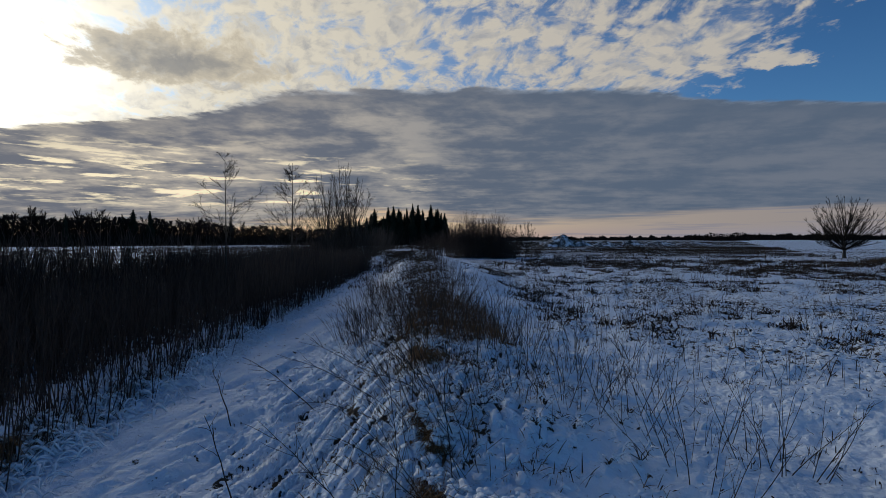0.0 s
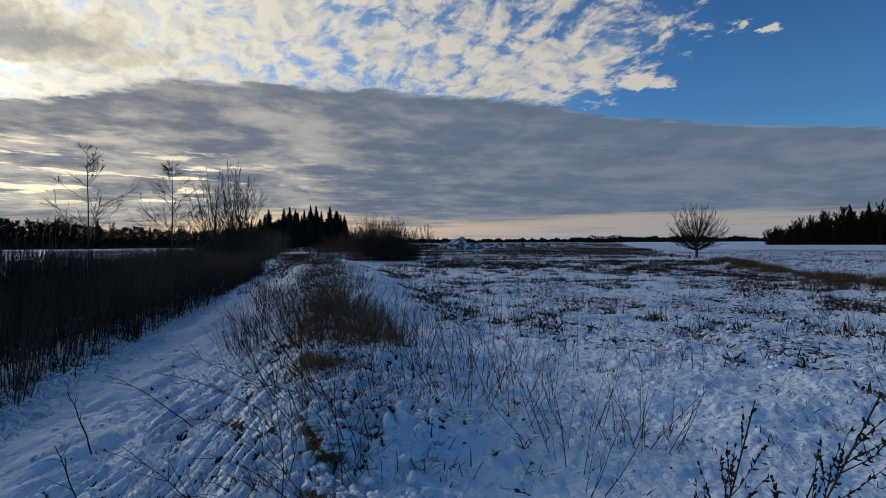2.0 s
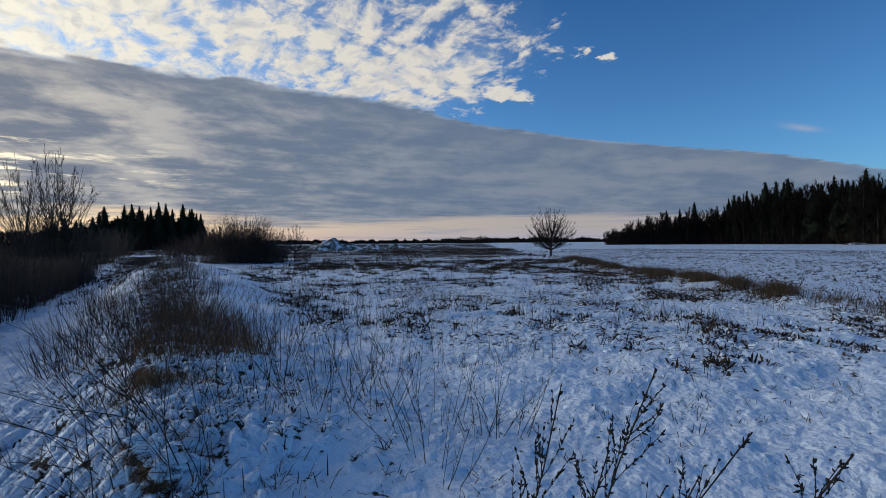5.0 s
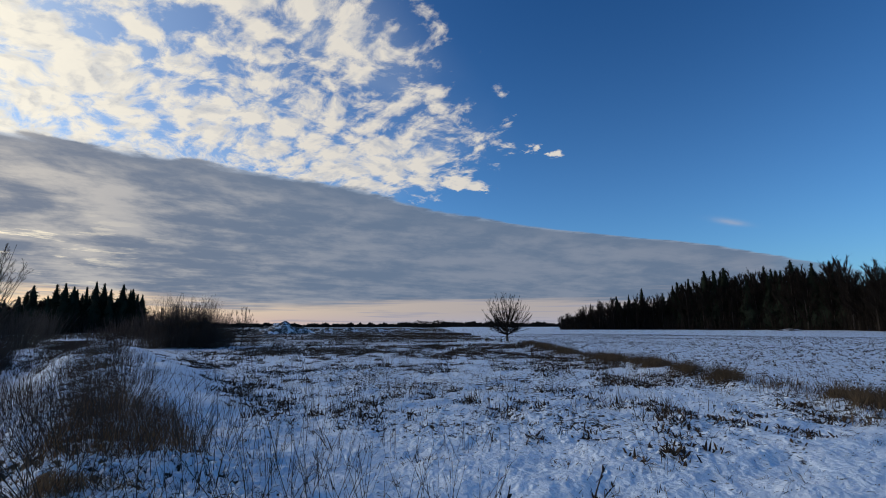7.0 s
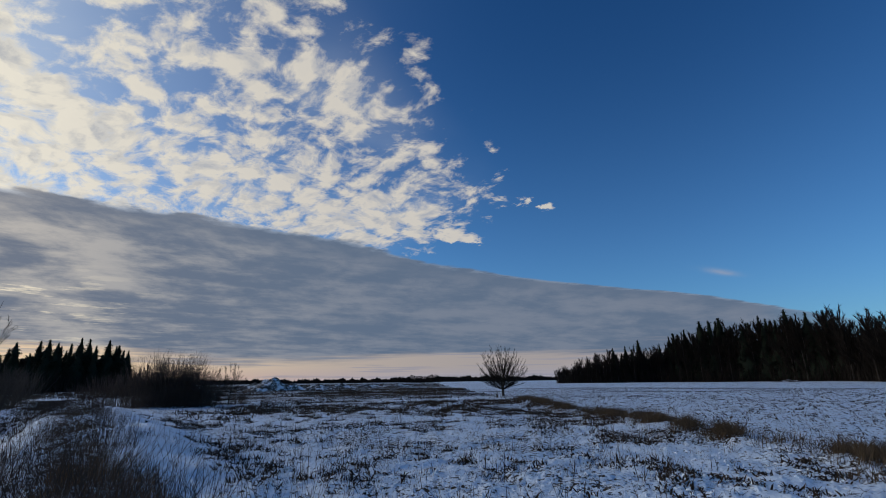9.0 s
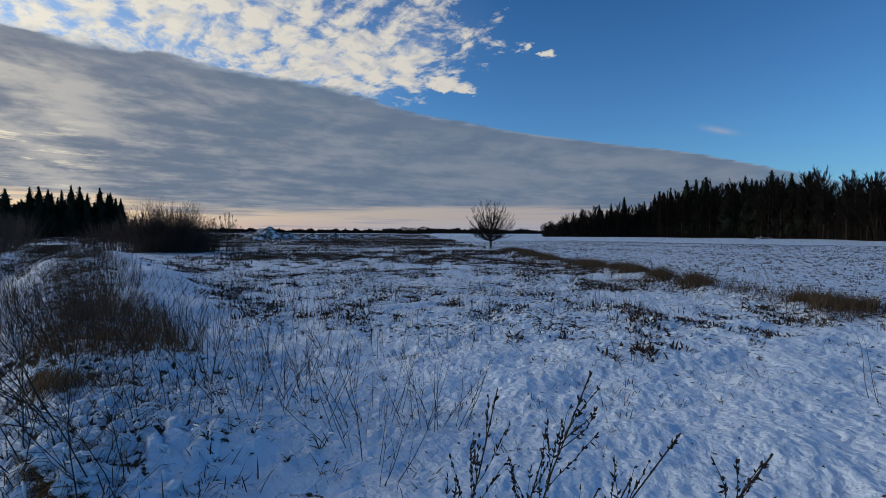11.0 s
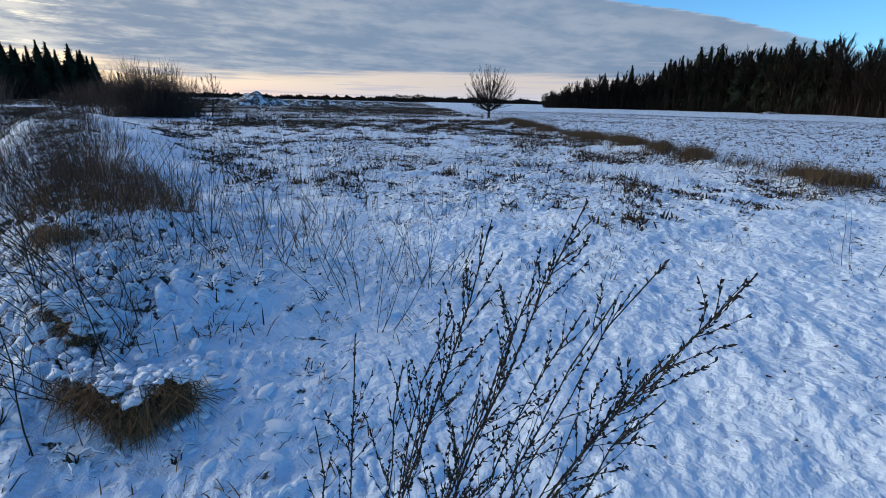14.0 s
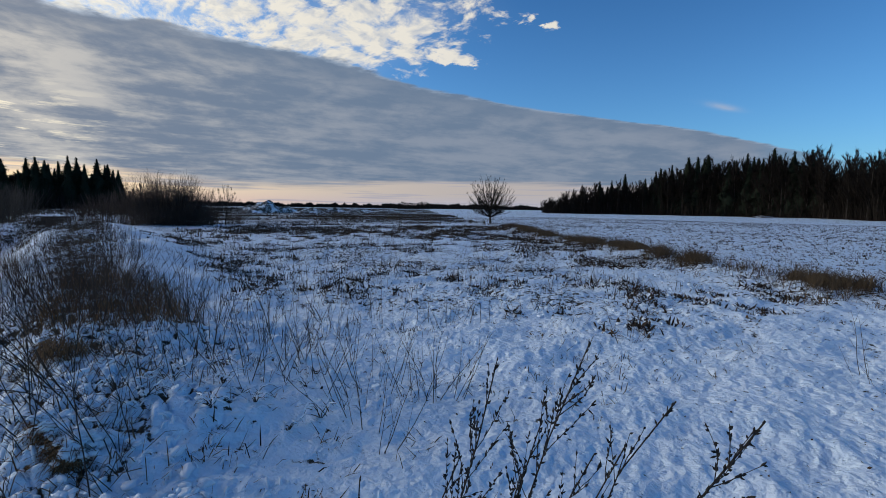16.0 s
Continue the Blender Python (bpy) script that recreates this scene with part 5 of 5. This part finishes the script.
def snow_clods(name, label, x, y, size):
    """Rounded clods of snow caught on grass, half sunk, as one object."""
    u, w = np.meshgrid(np.linspace(0, np.pi, 7), np.arange(9) * 2 * np.pi / 9, indexing="ij")
    ball = np.stack([np.sin(u) * np.cos(w), np.sin(u) * np.sin(w), np.cos(u) * 0.62], -1).reshape(-1, 3)
    i, j = np.arange(6)[:, None] * 9, np.arange(9)[None]
    q = np.stack([i + j, i + 9 + j, i + 9 + (j + 1) % 9, i + (j + 1) % 9], -1).reshape(-1, 4)
    n = len(x)
    lump = 1 + 0.34 * value_noise(ball[None, :, 0] * 1.6 + x[:, None] * 40, ball[None, :, 1] * 1.6 + ball[None, :, 2] + y[:, None] * 40, 78)
    r = size * rng.uniform(0.4, 1.25, n)
    turn, long = rng.uniform(0, np.pi, n), rng.uniform(1.0, 2.6, n)
    B = ball[None] * (lump * r[:, None])[..., None]
    a, b = B[..., 0] * long[:, None], B[..., 1]
    B = np.stack([a * np.cos(turn)[:, None] - b * np.sin(turn)[:, None], a * np.sin(turn)[:, None] + b * np.cos(turn)[:, None], B[..., 2]], -1)
    B += on_ground(x, y)[:, None] + np.array([0, 0, 1.0]) * (r * rng.uniform(-0.3, 0.45, n))[:, None, None]
    faces = (q[None] + np.arange(n)[:, None, None] * len(ball)).reshape(-1, 4)
    tagged(part(name, mesh_of(B.reshape(-1, 3), faces, True), SNOWCAP, label=label), category="snow", kind="stuff")


x, y = spread_over(3800, -1.4, 1.6, 1.5, 6.5, lambda a, b: np.exp(-0.5 * ((a - berm_line(b) - 0.15) / 0.32) ** 2) * np.clip(0.25 + 0.9 * value_noise(a / 0.4, b / 0.4, 91), 0, 1))
snow_clods("snow_clods", "rounded clods of snow caught on the berm's grass", x, y, 0.025)
x, y = spread_over(9000, 1.5, 16, 4, 17, lambda a, b: 0.8 * waste_keep(a, b))
snow_clods("snow_lumps", "small lumps of snow on the meadow's weeds", x, y, 0.030)


def snowy_weed(place, n, h, label):
    """A bent weed: every stem carries a ridge of snow on its back."""
    ob = thing("snowy_weed", label, "weed", "snow-laden weeds", place=(place[0], place[1], ground_z(*place) - 0.01))
    for _ in range(n):
        a, reach = rng.uniform(0, 6.283), h * rng.uniform(0.5, 1.6)
        f = np.linspace(0, 1, 9)
        P = np.stack([math.sin(a) * reach * f, math.cos(a) * reach * f, h * rng.uniform(0.5, 1.0) * np.sin(np.pi * 0.78 * f) + 0 * f], -1)
        P[1:] += rng.normal(0, 0.006, (8, 3))
        stem = part("stem", mesh_of(*tubes(P[None], radii(P[None], 0.0034, 0.0016), 5), True), STALK, ob)
        cut = int(rng.integers(2, 4))
        Q = P[cut:] + np.array([0, 0, 0.005])
        R = 0.0062 * np.sin(np.linspace(0.35, 2.9, len(Q))) * rng.uniform(0.6, 1.25, len(Q))
        part("snow", mesh_of(*tubes(Q[None], R[None], 7), True), SNOWCAP, stem, "ridge of white snow")


for x, y, n, h in ((1.30, 3.05, 5, 0.22), (1.05, 2.95, 5, 0.12), (0.62, 3.10, 6, 0.12), (0.75, 3.45, 8, 0.16), (1.55, 3.85, 6, 0.15), (0.30, 3.30, 7, 0.14), (1.15, 4.1, 7, 0.16), (0.2, 3.8, 7, 0.14), (2.6, 4.6, 6, 0.16), (-0.1, 2.2, 7, 0.14), (-0.35, 2.5, 7, 0.16), (0.25, 2.0, 6, 0.10), (-0.05, 3.05, 8, 0.17), (0.45, 3.55, 8, 0.18), (-0.3, 3.3, 7, 0.16), (0.9, 3.2, 7, 0.15), (1.35, 3.5, 6, 0.15), (0.15, 3.45, 8, 0.18), (0.85, 3.9, 7, 0.17)):
    snowy_weed((x, y), n, h * 0.68, "bent dry weed loaded with fresh snow")


def willow_sapling():
    """A bushy young willow right beside the stand: long rods full of buds."""
    eye = Vector((0.22, 0.036, 1.577))
    foot = Vector((0.2 + 0.84 * math.sin(radians(32)), 0.03 + 0.84 * math.cos(radians(32)), 0))
    foot.z = ground_z(foot.x, foot.y) - 0.04
    ob = thing("willow_sapling", "young bare willow with dark buds along its rods", "shrub", place=foot)
    # foot's and tip's bearing, the tip's height in degrees, how far off it is, twigs, thickness
    rods = (
        (27, 52.2, -11.2, 1.04, 34, 1.15), (33, 71.2, -16.7, 1.02, 40, 1.25), (20, 42.3, -14.1, 1.08, 30, 1.0),
        (31, 57.5, -22, 1.0, 20, 0.7), (29, 53.6, -23.3, 1.05, 16, 0.6), (34, 62.3, -16.4, 1.06, 8, 0.5), (37, 64.5, -31.5, 0.97, 18, 0.7),
        (19, 24.4, -28, 1.08, 12, 0.55), (15, 18.9, -37, 1.05, 8, 0.5), (26, 48.4, -20.9, 1.08, 18, 0.7), (22, 36, -26, 1.10, 14, 0.6),
        (23, 30, -31, 1.04, 12, 0.55), (28, 45, -27, 1.0, 16, 0.65), (30, 41, -35, 0.96, 12, 0.55), (24, 33, -36, 1.0, 12, 0.5), (34, 55, -35, 0.94, 12, 0.55))
    for az0, az1, el, d, twigs, fat in rods:
        k = 10
        f = np.linspace(0, 1, k)
        d *= 0.78
        drop = math.tan(radians(el)) * d
        rise = (foot.z - eye.z) * (1 - f) + drop * f
        a = np.radians(az0 + (az1 - az0) * f ** 1.45)
        off = d * (0.97 + 0.03 * f)
        P = np.stack([eye.x + off * np.sin(a), eye.y + off * np.cos(a), eye.z + rise], 1) - np.array(foot)
        P[0, 2] = ground_z(foot.x + P[0, 0], foot.y + P[0, 1]) - foot.z - 0.03
        P[1:] += rng.normal(0, 0.007, (k - 1, 3))
        S = P[None]
        stem = part("stem", mesh_of(*tubes(S, radii(S, 0.0038 * fat, 0.0012), 6), True), TWIG, ob)
        B, _ = fork(S, int(twigs * 1.3), 0.25, 0.95, 26, 0.21, 6, 0.10, 0.04, 0.7)
        for line in B:
            part("twig", mesh_of(*tubes(line[None], radii(line[None], 0.0010, 0.0005), 4), True), TWIG, stem)
        # buds sit along the upper rods and the twigs
        lines = [P[4:]] + [line[1:] for line in B]
        bases, ways = [], []
        for line in lines:
            seg = np.linalg.norm(np.diff(line, axis=0), axis=1).sum()
            m = max(4, int(seg / (0.0055 if fat > 0.8 else 0.011)))
            at = np.sort(rng.uniform(0, len(line) - 1.001, m))
            i = at.astype(int)
            g = (at - i)[:, None]
            t = line[i + 1] - line[i]
            t /= np.linalg.norm(t, axis=1, keepdims=True)
            bases.append(line[i] * (1 - g) + line[i + 1] * g)
            ways.append(t + rng.normal(0, 0.42, t.shape))
        base, way = np.concatenate(bases), np.concatenate(ways)
        way /= np.linalg.norm(way, axis=1, keepdims=True)
        L = rng.uniform(0.006, 0.013, len(base))[:, None]
        Q = np.stack([base, base + way * L * 0.45, base + way * L], 1)
        R = np.stack([np.full(len(base), 0.0007), rng.uniform(0.0014, 0.0027, len(base)), np.full(len(base), 0.0004)], 1)
        tagged(part("bud_cluster", mesh_of(*tubes(Q, R, 4), True), CATKIN, stem), kind="stuff")


willow_sapling()
